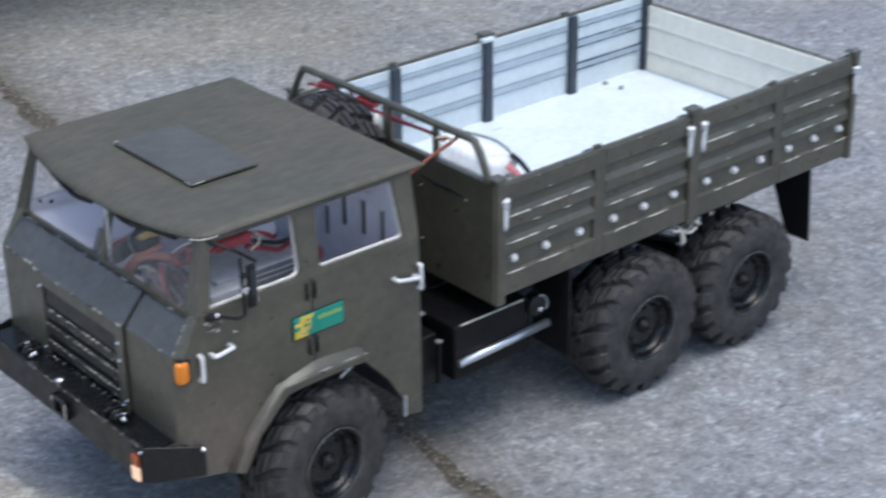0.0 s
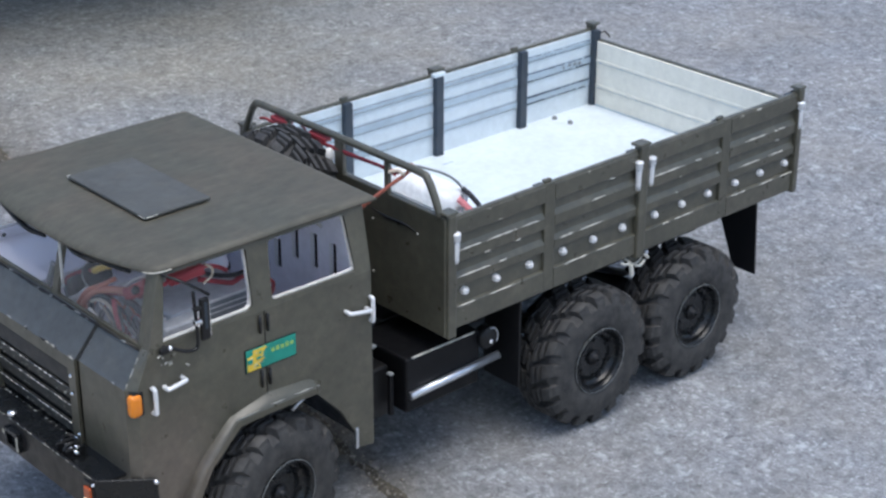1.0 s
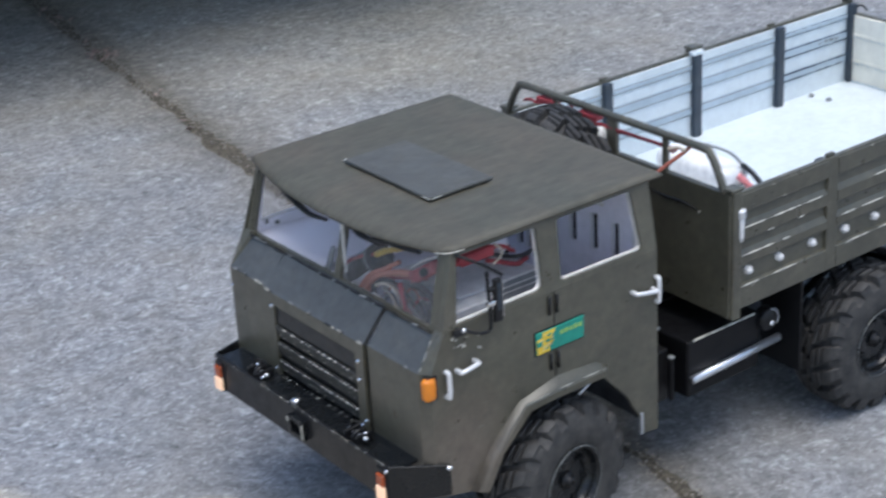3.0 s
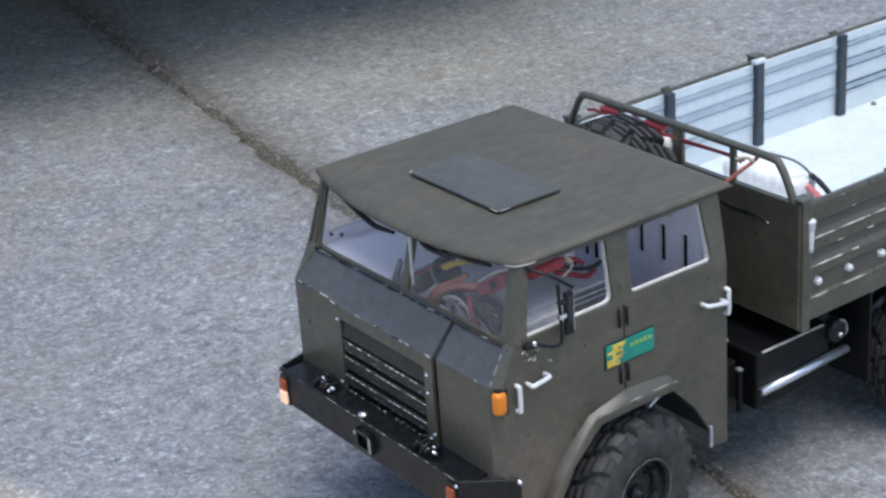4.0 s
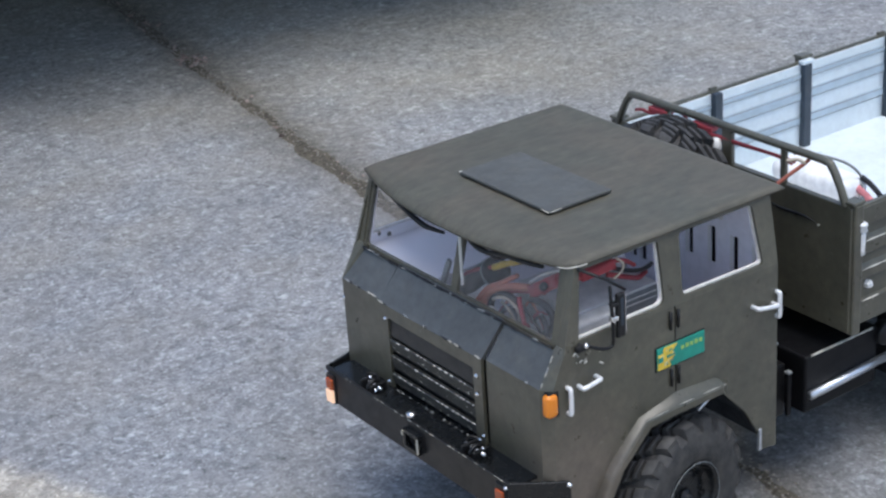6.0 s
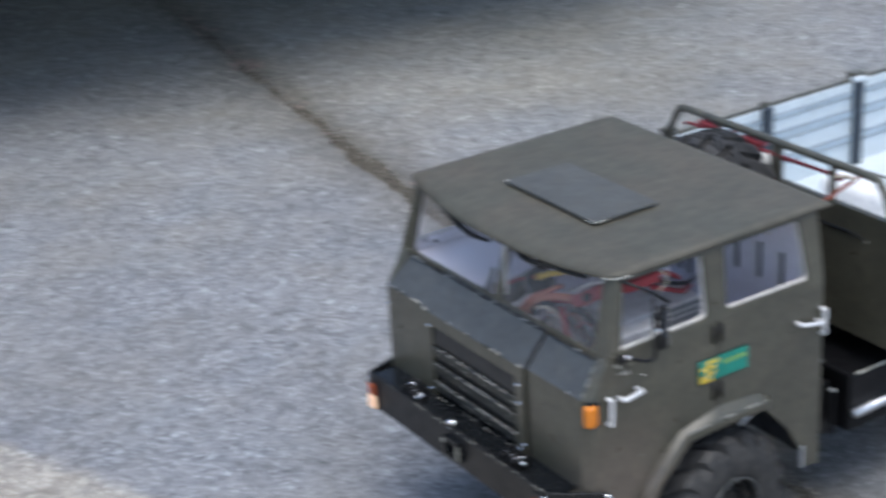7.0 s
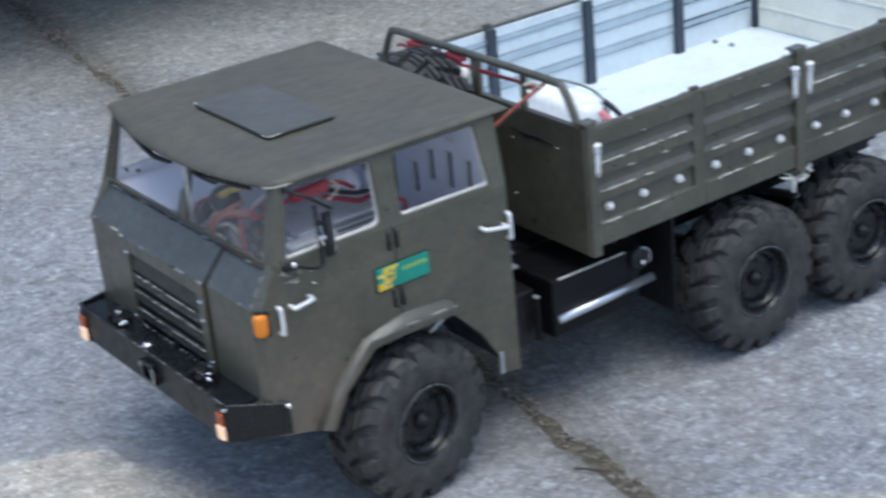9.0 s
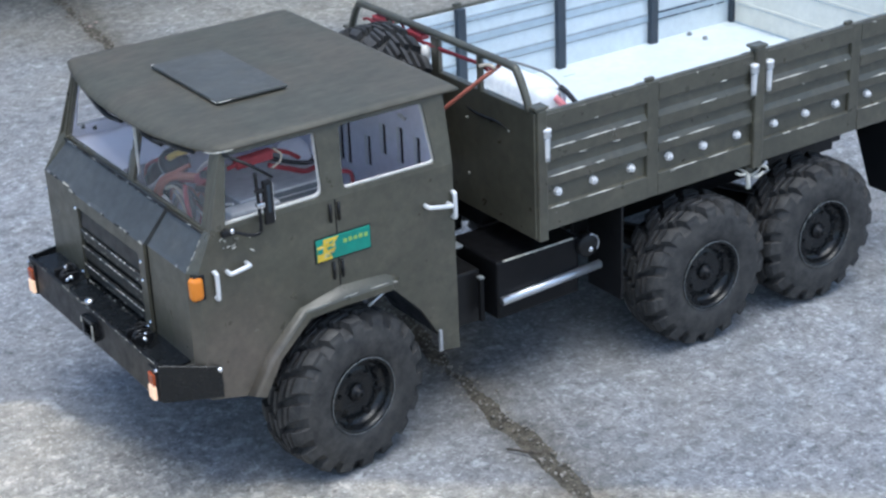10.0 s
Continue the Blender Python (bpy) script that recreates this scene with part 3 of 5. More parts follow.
# nose: flat front, a slanted deck below the windscreen, cut corners
def prism(profile, y0, y1, bm=None):
    """A shape of constant xz outline between y0 and y1."""
    bm = bm or bmesh.new()
    a = [bm.verts.new((x, y0, z)) for x, z in profile]
    b = [bm.verts.new((x, y1, z)) for x, z in profile]
    n = len(profile)
    for i in range(n):
        bm.faces.new((a[i], a[(i + 1) % n], b[(i + 1) % n], b[i]))
    bm.faces.new(a)
    bm.faces.new(b[::-1])
    return bm


def nose_piece(y0, y1, out, name, holes=()):
    front = -0.1115 - out
    prof_deck = [(front, 0.1800), (front + 0.0020, 0.1818), (-0.0935, 0.2010 + out * 0.6), (-0.0925, 0.1985), (front + 0.0035, 0.1785)]
    part(name + "_deck", prism(prof_deck, y0, y1), SKY_DECK, cab, "slanted deck below the windscreen, sky reflection tinted into its colour")
    part(name + "_front", sheet([(y0, 0.0980), (y1, 0.0980), (y1, 0.1800), (y0, 0.1800)], holes, 0.0025, lambda u, v, w: (front + w, u, v)), OLIVE, cab)


GRILLE_HOLE = rounded([(-0.0468, 0.1155), (0.0515, 0.1155), (0.0515, 0.1705), (-0.0468, 0.1705)], 0.0015)
nose_piece(-0.0562, 0.0612, 0.0022, "grille_panel", [GRILLE_HOLE])
nose_piece(-0.1136, -0.0588, 0.0, "nose_panel")
nose_piece(0.0630, 0.1110, 0.0, "nose_panel")
for s in (-1, 1):
    # slanted corner between the nose and the door
    bm = bmesh.new()
    k = 0.0 if s < 0 else 0.0045
    low = [(-0.1115, 0.1136 - k * 0.6), (-0.1060, 0.1205 - k * 1.3), (-0.1035, 0.1190 - k * 1.3), (-0.1090, 0.1120 - k * 0.6)]
    a = [bm.verts.new((x, s * y, 0.0950)) for x, y in low]
    b = [bm.verts.new((x, s * y, 0.1800)) for x, y in low]
    c = [bm.verts.new((x, s * (y - k * 1.3), z)) for x, y, z in ((-0.0945, 0.1105, 0.2040), (-0.0940, 0.1205, 0.2045), (-0.0925, 0.1190, 0.2040), (-0.0925, 0.1090, 0.2030))]
    for lo, hi in ((a, b), (b, c)):
        for i in range(4):
            bm.faces.new((lo[i], lo[(i + 1) % 4], hi[(i + 1) % 4], hi[i]))
    bm.faces.new(a)
    bm.faces.new(c)
    part("nose_corner", bm, OLIVE, cab)
# windscreen scuttle strip
part("scuttle", box(-0.0945, -0.0912, -0.1130, 0.1080, 0.1980, 0.2008, 0.0006), OLIVE, cab)

part("windscreen_seal", tube([(-0.0950, -0.1080, 0.2016), (-0.0950, 0.1040, 0.2016)], 0.0007, 6), BLACK, cab, "black seal below the windscreen", True)

rng = random.Random(23)
for k in range(46):
    y = rng.uniform(-0.112, 0.106)
    ln = rng.uniform(0.002, 0.010)
    part("seam_wear", tube([(-0.0953, y, 0.2018), (-0.0953 - rng.uniform(0.0, 0.0008), min(y + ln, 0.107), 0.2018 - rng.uniform(0.0, 0.0014))], lambda t: 0.0002 + 0.0006 * math.sin(t * math.pi), 5), rng.choice((BLACK, BLACK, GREYBOX)), cab)
for k in range(20):
    y = rng.uniform(-0.110, 0.104)
    part("seam_wear", tube([(-0.1117 if y < -0.0575 or y > 0.062 else -0.1139, y, 0.1802), (-0.1113 if y < -0.0575 or y > 0.062 else -0.1135, y + rng.uniform(0.002, 0.007), 0.1808)], lambda t: 0.0002 + 0.0006 * math.sin(t * math.pi), 5), rng.choice((GREYBOX, DULL, BLACK)), cab)
for k in range(12):
    t0 = rng.uniform(0.0, 0.85)
    a, b = Vector((-0.1112, -0.1142, 0.1800)), Vector((-0.0944, -0.1110, 0.2042))
    part("seam_wear", tube([a.lerp(b, t0), a.lerp(b, t0 + rng.uniform(0.04, 0.14))], lambda t: 0.0002 + 0.0005 * math.sin(t * math.pi), 5), rng.choice((DULL, GREYBOX)), cab)

# grille: dark backing, a plain upper panel and three broad slats, upper edges worn and with glints painted in
grille = part("grille", box(-0.1085, -0.1070, -0.1000, 0.1000, 0.0980, 0.1780), GRILLE, truck, "dark grey slatted radiator grille")
part("grille_top_panel", prism([(-0.1112, 0.1705), (-0.1090, 0.1705), (-0.1090, 0.1568), (-0.1126, 0.1568)], -0.0466, 0.0513), GRILLE, grille, "plain dark upper grille panel")
for i, (z0, z1) in enumerate(((0.1456, 0.1545), (0.1316, 0.1418), (0.1192, 0.1275), (0.1120, 0.1156))):
    part("slat", prism([(-0.1136, z1 - 0.0005), (-0.1131, z1), (-0.1108, z1), (-0.1096, z0), (-0.1121, z0)], -0.0466, 0.0513), SLAT, grille)
    rng = random.Random(i + 40)
    y = -0.046
    while y < 0.047:
        ln = rng.uniform(0.0012, 0.006)
        if rng.random() < 0.8:
            wide = rng.uniform(0.0003, 0.0007)
            part("worn_edge", tube([(-0.1137, y, z1 - 0.0001), (-0.1137, min(y + ln, 0.0505), z1 - 0.0001)], lambda t: 0.0001 + wide * math.sin(t * math.pi), 5), rng.choice((WORN, WORN, DULL)), grille)
        y += ln + rng.uniform(0.0005, 0.0025)
    for k in range(22 if i < 3 else 0):
        y, z = rng.uniform(-0.044, 0.048), rng.uniform(z0 + 0.001, z1 - 0.0015)
        part("paint_chip", tube([(-0.1128, y, z), (-0.1128, y + rng.uniform(0.0005, 0.002), z + 0.0002)], rng.uniform(0.0002, 0.00035), 5), DULL, grille)
for y, z in ((0.0560, 0.119), (0.0545, 0.169), (-0.0500, 0.1175), (-0.0500, 0.152), (-0.0500, 0.1655), (-0.0545, 0.1225), (0.1105, 0.165)):
    bm = lathe([(0.0, -0.0012), (0.0010, -0.0010), (0.0016, 0.0)], 10)
    part("screw", bm, CHROME, cab, "small bright screw", True, pose(-0.1137 if abs(y) < 0.09 else -0.1118, y, z, 0, 0, -90))

# windscreen frame
ws = lambda u, v, w: (-0.0925 + (v - 0.2030) * 0.26 + w, u, v)
WS = [(-0.1120, 0.1995), (0.1095, 0.1995), (0.1085, 0.2540), (-0.1085, 0.2540)]
WS_L = rounded([(0.0032, 0.2026), (0.1050, 0.2026), (0.1040, 0.2530), (0.0032, 0.2530)], 0.003)
WS_R = rounded([(-0.1035, 0.2026), (-0.0032, 0.2026), (-0.0032, 0.2530), (-0.1000, 0.2530)], 0.003)
frame_ob = part("windscreen_frame", sheet(WS, [WS_L, WS_R], 0.0030, ws), OLIVE, truck)
part("white_edge", box(-0.0885, -0.0868, -0.0050, -0.0038, 0.2065, 0.2480), WIREWHITE, frame_ob, "bare white edge of the centre pillar", place=pose(0.0, 0, 0))
for name, hole in (("pane", WS_L), ("pane", WS_R)):
    p = part(name, sheet(hole, [], 0.0005, lambda u, v, w: (-0.0925 + (v - 0.2030) * 0.26 + 0.0012 + w, u, v)), PANE, frame_ob, "clear plastic windscreen pane")
    p.visible_shadow = False
# A pillars wrap round to the doors
for s in (-1, 1):
    bm = bmesh.new()
    lo = [(-0.0940, 0.1110), (-0.0950, 0.1205), (-0.0900, 0.1205), (-0.0880, 0.1110)]
    hi = [(-0.0800, 0.1070), (-0.0790, 0.1125), (-0.0760, 0.1125), (-0.0760, 0.1070)]
    if s > 0:
        lo = [(-0.0935, 0.1075), (-0.0940, 0.1143), (-0.0890, 0.1143), (-0.0880, 0.1075)]
    a = [bm.verts.new((x, s * y, 0.2030)) for x, y in lo]
    b = [bm.verts.new((x, s * y, 0.2540)) for x, y in hi]
    for i in range(4):
        bm.faces.new((a[i], a[(i + 1) % 4], b[(i + 1) % 4], b[i]))
    bm.faces.new(a), bm.faces.new(b)
    part("pillar", bm, OLIVE, cab)

# wipers hanging from the top of the windscreen
for pts in ([(-0.0880, 0.0745, 0.2500), (-0.0900, 0.0660, 0.2478), (-0.0905, 0.0519, 0.2438), (-0.0905, 0.0422, 0.2412), (-0.0905, 0.0312, 0.2392), (-0.0900, 0.0215, 0.2396), (-0.0895, 0.0108, 0.2404)],
            [(-0.0890, -0.0150, 0.2456), (-0.0900, -0.0220, 0.2440), (-0.0905, -0.0294, 0.2428), (-0.0905, -0.0403, 0.2428), (-0.0900, -0.0510, 0.2425)],
            [(-0.0905, -0.0380, 0.2432), (-0.0905, -0.0500, 0.2452), (-0.0900, -0.0626, 0.2475), (-0.0890, -0.0740, 0.2476), (-0.0860, -0.0900, 0.2482)]):
    wp = part("wiper", tube(smooth_line(pts), lambda t: 0.0012 + 0.0009 * math.sin(t * math.pi), 7), BLACK, truck, "black windscreen wiper hung from the top", True)
    k = len(pts) // 2
    part("wiper_clip", box(-0.0013, 0.0013, -0.0040, 0.0040, -0.0012, 0.0012, 0.0006), BLACK, wp, place=pose(*pts[k], 8, 0, 0))


# roof: bowed canvas-like sheet, its front edge curved forward and drooping
def roof_sheet():
    bm = bmesh.new()
    NX, NY = 60, 60
    top, low = [], []
    for j in range(NY + 1):
        v = -1 + 2 * j / NY
        y = 0.1150 * v + 0.0026 * max(0.0, v)
        xf = -0.0975 + 0.0165 * abs(v) ** 2.4 + (0.008 * max(0.0, (-v - 0.93) / 0.07) ** 2)
        xr = 0.1000
        rt, rl = [], []
        for i in range(NX + 1):
            u = i / NX
            u = u * u * (3 - 2 * u) * 0.5 + u * 0.5
            x = xf + (xr - xf) * u
            e = min(0.1150 * (1 - abs(v)), abs(x - xr), abs(x - xf) * 1.0)
            z = 0.2575 - 0.0022 * math.exp(-(e / 0.0018) ** 1.2)
            z -= 0.0045 * max(0.0, (-0.074 - x) / 0.023) ** 1.4
            z -= 0.0005 * (abs(v) ** 2)
            rt.append(bm.verts.new((x, y, z)))
            rl.append(bm.verts.new((x, y, z - (0.0022 if 0 < i < NX and 0 < j < NY else 0.0016))))
        top.append(rt), low.append(rl)
    for j in range(NY):
        for i in range(NX):
            bm.faces.new((top[j][i], top[j][i + 1], top[j + 1][i + 1], top[j + 1][i]))
            bm.faces.new((low[j][i], low[j + 1][i], low[j + 1][i + 1], low[j][i + 1]))
    for j in range(NY):
        bm.faces.new((top[j][0], top[j + 1][0], low[j + 1][0], low[j][0]))
        bm.faces.new((top[j][NX], low[j][NX], low[j + 1][NX], top[j + 1][NX]))
    for i in range(NX):
        bm.faces.new((top[0][i], low[0][i], low[0][i + 1], top[0][i + 1]))
        bm.faces.new((top[NY][i], top[NY][i + 1], low[NY][i + 1], low[NY][i]))
    return part("roof", bm, ROOF, truck, "brushed olive cab roof", True)


roof = roof_sheet()
part("bright_lip", tube(smooth_line([(-0.0850, -0.1035, 0.2520), (-0.0820, -0.1098, 0.2526), (-0.0772, -0.1135, 0.2534), (-0.0710, -0.1153, 0.2540)]), 0.0004, 6), WORN, roof, "bright edge of the roof corner")
hatch = part("roof_hatch", box(-0.0462, 0.0072, -0.0482, 0.0502, 0.2586, 0.2608, 0.0007), HATCH, truck, "grey raised roof hatch")
# spacer coloured black to give the shadow line under the hatch
part("hatch_frame", box(-0.0425, 0.0045, -0.0445, 0.0470, 0.2560, 0.2587), BLACK, hatch)
part("worn_corner", box(-0.0462, -0.0440, 0.0488, 0.0504, 0.2590, 0.2609, 0.0004), WORN, hatch)
part("worn_edge", tube([(-0.0463, -0.0400, 0.2598), (-0.0464, -0.0475, 0.2598), (-0.0440, -0.0484, 0.2598), (-0.0360, -0.0484, 0.2599)], 0.0003, 5), WORN, hatch)

# wheel arch flares
OUTER = [(-0.0800, 0.0840), (-0.0625, 0.1100), (-0.0365, 0.1345), (-0.0040, 0.1420), (0.0310, 0.1395), (0.0430, 0.1335)]
RIDGE = [(-0.0770, 0.0850), (-0.0605, 0.1085), (-0.0345, 0.1340), (-0.0080, 0.1352), (0.0330, 0.1352), (0.0392, 0.1318)]
for s in (-1, 1):
    fs = 0.0 if s < 0 else 0.006
    bm = bmesh.new()
    inner = LIP[:-1] + [(0.0390, 0.1270), (0.0590, 0.1025), (0.0720, 0.0805)]
    rows = []
    for (xo, zo), (xr, zr), (xi, zi) in zip(OUTER, RIDGE, LIP):
        k = 0.45 if xi == LIP[-1][0] else 1.0
        mid = (xo * 0.45 + xr * 0.55, zo * 0.45 + zr * 0.55)
        rows.append([bm.verts.new(q) for q in ((xo, s * (0.1200 - fs), zo), (mid[0], s * (0.1205 - fs + 0.0036 * k), mid[1]), (xr, s * (0.1205 - fs + 0.0058 * k), zr), (xi * 0.25 + xr * 0.75, s * (0.1205 - fs + 0.0066 * k), zi * 0.25 + zr * 0.75), (xi, s * (0.1205 - fs + 0.0064 * k), zi), (xi, s * (0.1185 - fs), zi - 0.0004))])
    for a, b in zip(rows, rows[1:]):
        for i in range(5):
            bm.faces.new((a[i], a[i + 1], b[i + 1], b[i]))
    bm.faces.new(rows[0]), bm.faces.new(rows[-1])
    ob = part("wheel_arch", bm, OLIVE, cab, smooth=True)
    for f, flat in zip(ob.data.polygons, [k % 5 >= 2 for k in range(5 * (len(LIP) - 1))] + [True, True]):
        f.use_smooth = not flat
    # dark inner arch
    bm = bmesh.new()
    prev = None
    for x, z in inner:
        cur = [bm.verts.new((x, s * (0.1188 - fs), z - 0.0016)), bm.verts.new((x, s * 0.060, z - 0.0016)), bm.verts.new((x, s * 0.060, z + 0.0002)), bm.verts.new((x, s * (0.1188 - fs), z + 0.0002))]
        if prev:
            for i in range(4):
                bm.faces.new((prev[i], prev[(i + 1) % 4], cur[(i + 1) % 4], cur[i]))
        prev = cur
    part("inner_arch", bm, BLACK, cab)
    part("bracket", box(0.0722, 0.0748, s * (0.1190 - fs), s * (0.1216 - fs), 0.0660, 0.0830, 0.0004), ALU, cab, "bare metal bracket behind the wheel arch")
for p, q in (((0.0150, 0.1352), (0.0300, 0.1352)), ((0.0335, 0.1350), (0.0388, 0.1322)), ((-0.0350, 0.1336), (-0.0150, 0.1348)), ((-0.0060, 0.1352), (0.0060, 0.1352))):
    part("arch_worn_edge", tube([(p[0], -0.1265, p[1]), (q[0], -0.1265 + 0.003 * (q[0] > 0.035), q[1])], lambda t: 0.00012 + 0.00035 * math.sin(t * math.pi), 6), DULL if p[0] < 0.03 else WORN, cab, "worn bright edge of the wheel arch")
part("arch_stay", tube([(0.0180, -0.1180, 0.1180), (0.0330, -0.1180, 0.1262)], 0.0012, 8), ALU, cab, "bare metal stay inside the wheel arch", True)


def u_handle(a, b, out, r=0.0013):
    a, b = Vector(a), Vector(b)
    o = Vector((0, out, 0))
    return tube(smooth_line([a, a + o * 0.8, a + o + (b - a) * 0.12, b + o - (b - a) * 0.12, b + o * 0.8, b], 5), r, 8)


for a, b, out in (((-0.0950, -0.1200, 0.1610), (-0.0950, -0.1200, 0.1785), -0.0042), ((-0.0860, -0.1200, 0.1765), (-0.0720, -0.1200, 0.1785), -0.0062), ((0.0655, -0.1200, 0.1800), (0.0840, -0.1200, 0.1765), -0.0064), ((0.0880, -0.1195, 0.1660), (0.0880, -0.1195, 0.1840), -0.0042)):
    part("door_handle", u_handle(a, b, out, 0.0016), HANDLE, cab, "bright bent-wire grab handle", True)
# door gaps and hinges
for s in (-1,):
    part("door_gap", box(-0.0045, -0.0038, s * 0.1203, s * 0.12095, 0.1420, 0.2040), BLACK, cab)
    for x in (-0.0085, -0.0020):
        for z0, z1 in ((0.1890, 0.2015), (0.1480, 0.1600)):
            part("hinge", tube([(x, s * 0.1216, z0), (x, s * 0.1216, z1)], 0.0011, 8), BLACK, cab, "black door hinge", True)
# turn signals
for s in (-1,):
    sig = part("turn_signal", box(-0.1128, -0.1035, s * 0.1160, s * 0.1236, 0.1625, 0.1785, 0.0032, segs=4), AMBER, truck, "amber turn signal lens on the cab corner", True)
    part("signal_base", box(-0.1100, -0.1020, s * 0.1160, s * 0.1212, 0.1618, 0.1792, 0.0006), BLACK, sig)

# painted side plate with unreadable letters
plate = part("side_plate", box(-0.0210, 0.0206, -0.1219, -0.1207, 0.1630, 0.1788, 0.0004), SIGN_GREEN, truck, "green and yellow painted plate on the door")
part("plate_patch", sheet([(-0.0208, 0.1634), (-0.0095, 0.1634), (-0.0108, 0.1685), (-0.0062, 0.1700), (-0.0085, 0.1735), (-0.0040, 0.1784), (-0.0155, 0.1784), (-0.0160, 0.1745), (-0.0205, 0.1740)], [], 0.0003, lambda u, v, w: (u, -0.12195 - w, v)), SIGN_YELLOW, plate, "yellow emblem on the plate")
part("plate_patch", sheet([(-0.0206, 0.1690), (-0.0165, 0.1690), (-0.0165, 0.1725), (-0.0206, 0.1725)], [], 0.0003, lambda u, v, w: (u, -0.12235 - w, v)), SIGN_GREEN, plate)
part("plate_patch", sheet([(-0.0130, 0.1705), (-0.0090, 0.1712), (-0.0100, 0.1728), (-0.0135, 0.1722)], [], 0.0003, lambda u, v, w: (u, -0.12235 - w, v)), SIGN_GREEN, plate)
for i in range(5):
    x = -0.0005 + i * 0.0040
    part("letter_bar", box(x, x + 0.0027, -0.1222, -0.1218, 0.1722, 0.1748 + 0.0004 * (i % 2)), SIGN_LETTER, plate)
rng = random.Random(6)
for i in range(14):
    x, z = rng.uniform(-0.0200, -0.0075), rng.uniform(0.1640, 0.1780)
    part("plate_fleck", box(x, x + rng.uniform(0.0008, 0.0022), -0.1226, -0.1222, z, z + rng.uniform(0.0006, 0.0014)), rng.choice((SIGN_GREEN, SIGN_PALE, SIGN_PALE)), plate)
part("plate_back", box(-0.0220, 0.0214, -0.1210, -0.1204, 0.1620, 0.1796, 0.0002), BLACK, plate, "dark edge behind the plate")

# door mirrors
for s in (-1,):
    mir = part("door_mirror", box(-0.0600, -0.0530, s * 0.1264, s * 0.1296, 0.2035, 0.2340, 0.0013), BLACK, truck, "black door mirror on a wire bracket")
    part("mirror_glass", box(-0.0531, -0.0526, s * 0.1268, s * 0.1292, 0.2060, 0.2315), CHROME, mir)
    part("mirror_arm", tube(smooth_line([(-0.0635, s * 0.1270, 0.2400), (-0.0632, s * 0.1282, 0.2200), (-0.0632, s * 0.1288, 0.2030), (-0.0660, s * 0.1286, 0.1996), (-0.0720, s * 0.1276, 0.2002), (-0.0800, s * 0.1248, 0.2036), (-0.0850, s * 0.1200, 0.2050)]), 0.0012, 8), BLACK, mir, "", True)
    part("mirror_stay", tube([(-0.0780, s * 0.1140, 0.2520), (-0.0640, s * 0.1235, 0.2440), (-0.0520, s * 0.1280, 0.2345)], 0.0011, 8), BLACK, mir, "", True)
    part("mirror_strip", box(-0.0575, -0.0552, s * 0.1295, s * 0.1300, 0.2120, 0.2310, 0.0002), POST, mir)
    part("mirror_clamp", box(-0.0655, -0.0600, s * 0.1270, s * 0.1312, 0.2170, 0.2206, 0.0008), CHROME, mir)
    part("mirror_clamp", box(-0.0655, -0.0600, s * 0.1272, s * 0.1310, 0.2270, 0.2295, 0.0008), BLACK, mir)
    part("mirror_pivot", box(-0.0885, -0.0790, s * 0.1205, s * 0.1245, 0.2010, 0.2052, 0.0010), BLACK, mir)
    part("pivot_screw", lathe([(0, -0.0014), (0.0014, -0.0012), (0.0018, 0)], 8), CHROME, mir, "", True, pose(-0.0815, s * 0.1245, 0.2045))

rng = random.Random(12)
for k in range(12):
    x, z = rng.uniform(-0.090, -0.066), rng.uniform(0.186, 0.2035)
    part("paint_chip", tube([(x, -0.1209, z), (x + rng.uniform(0.0006, 0.003), -0.1209, z + rng.uniform(-0.002, 0.002))], rng.uniform(0.0003, 0.0006), 5), WORN if k % 2 else DULL, cab)

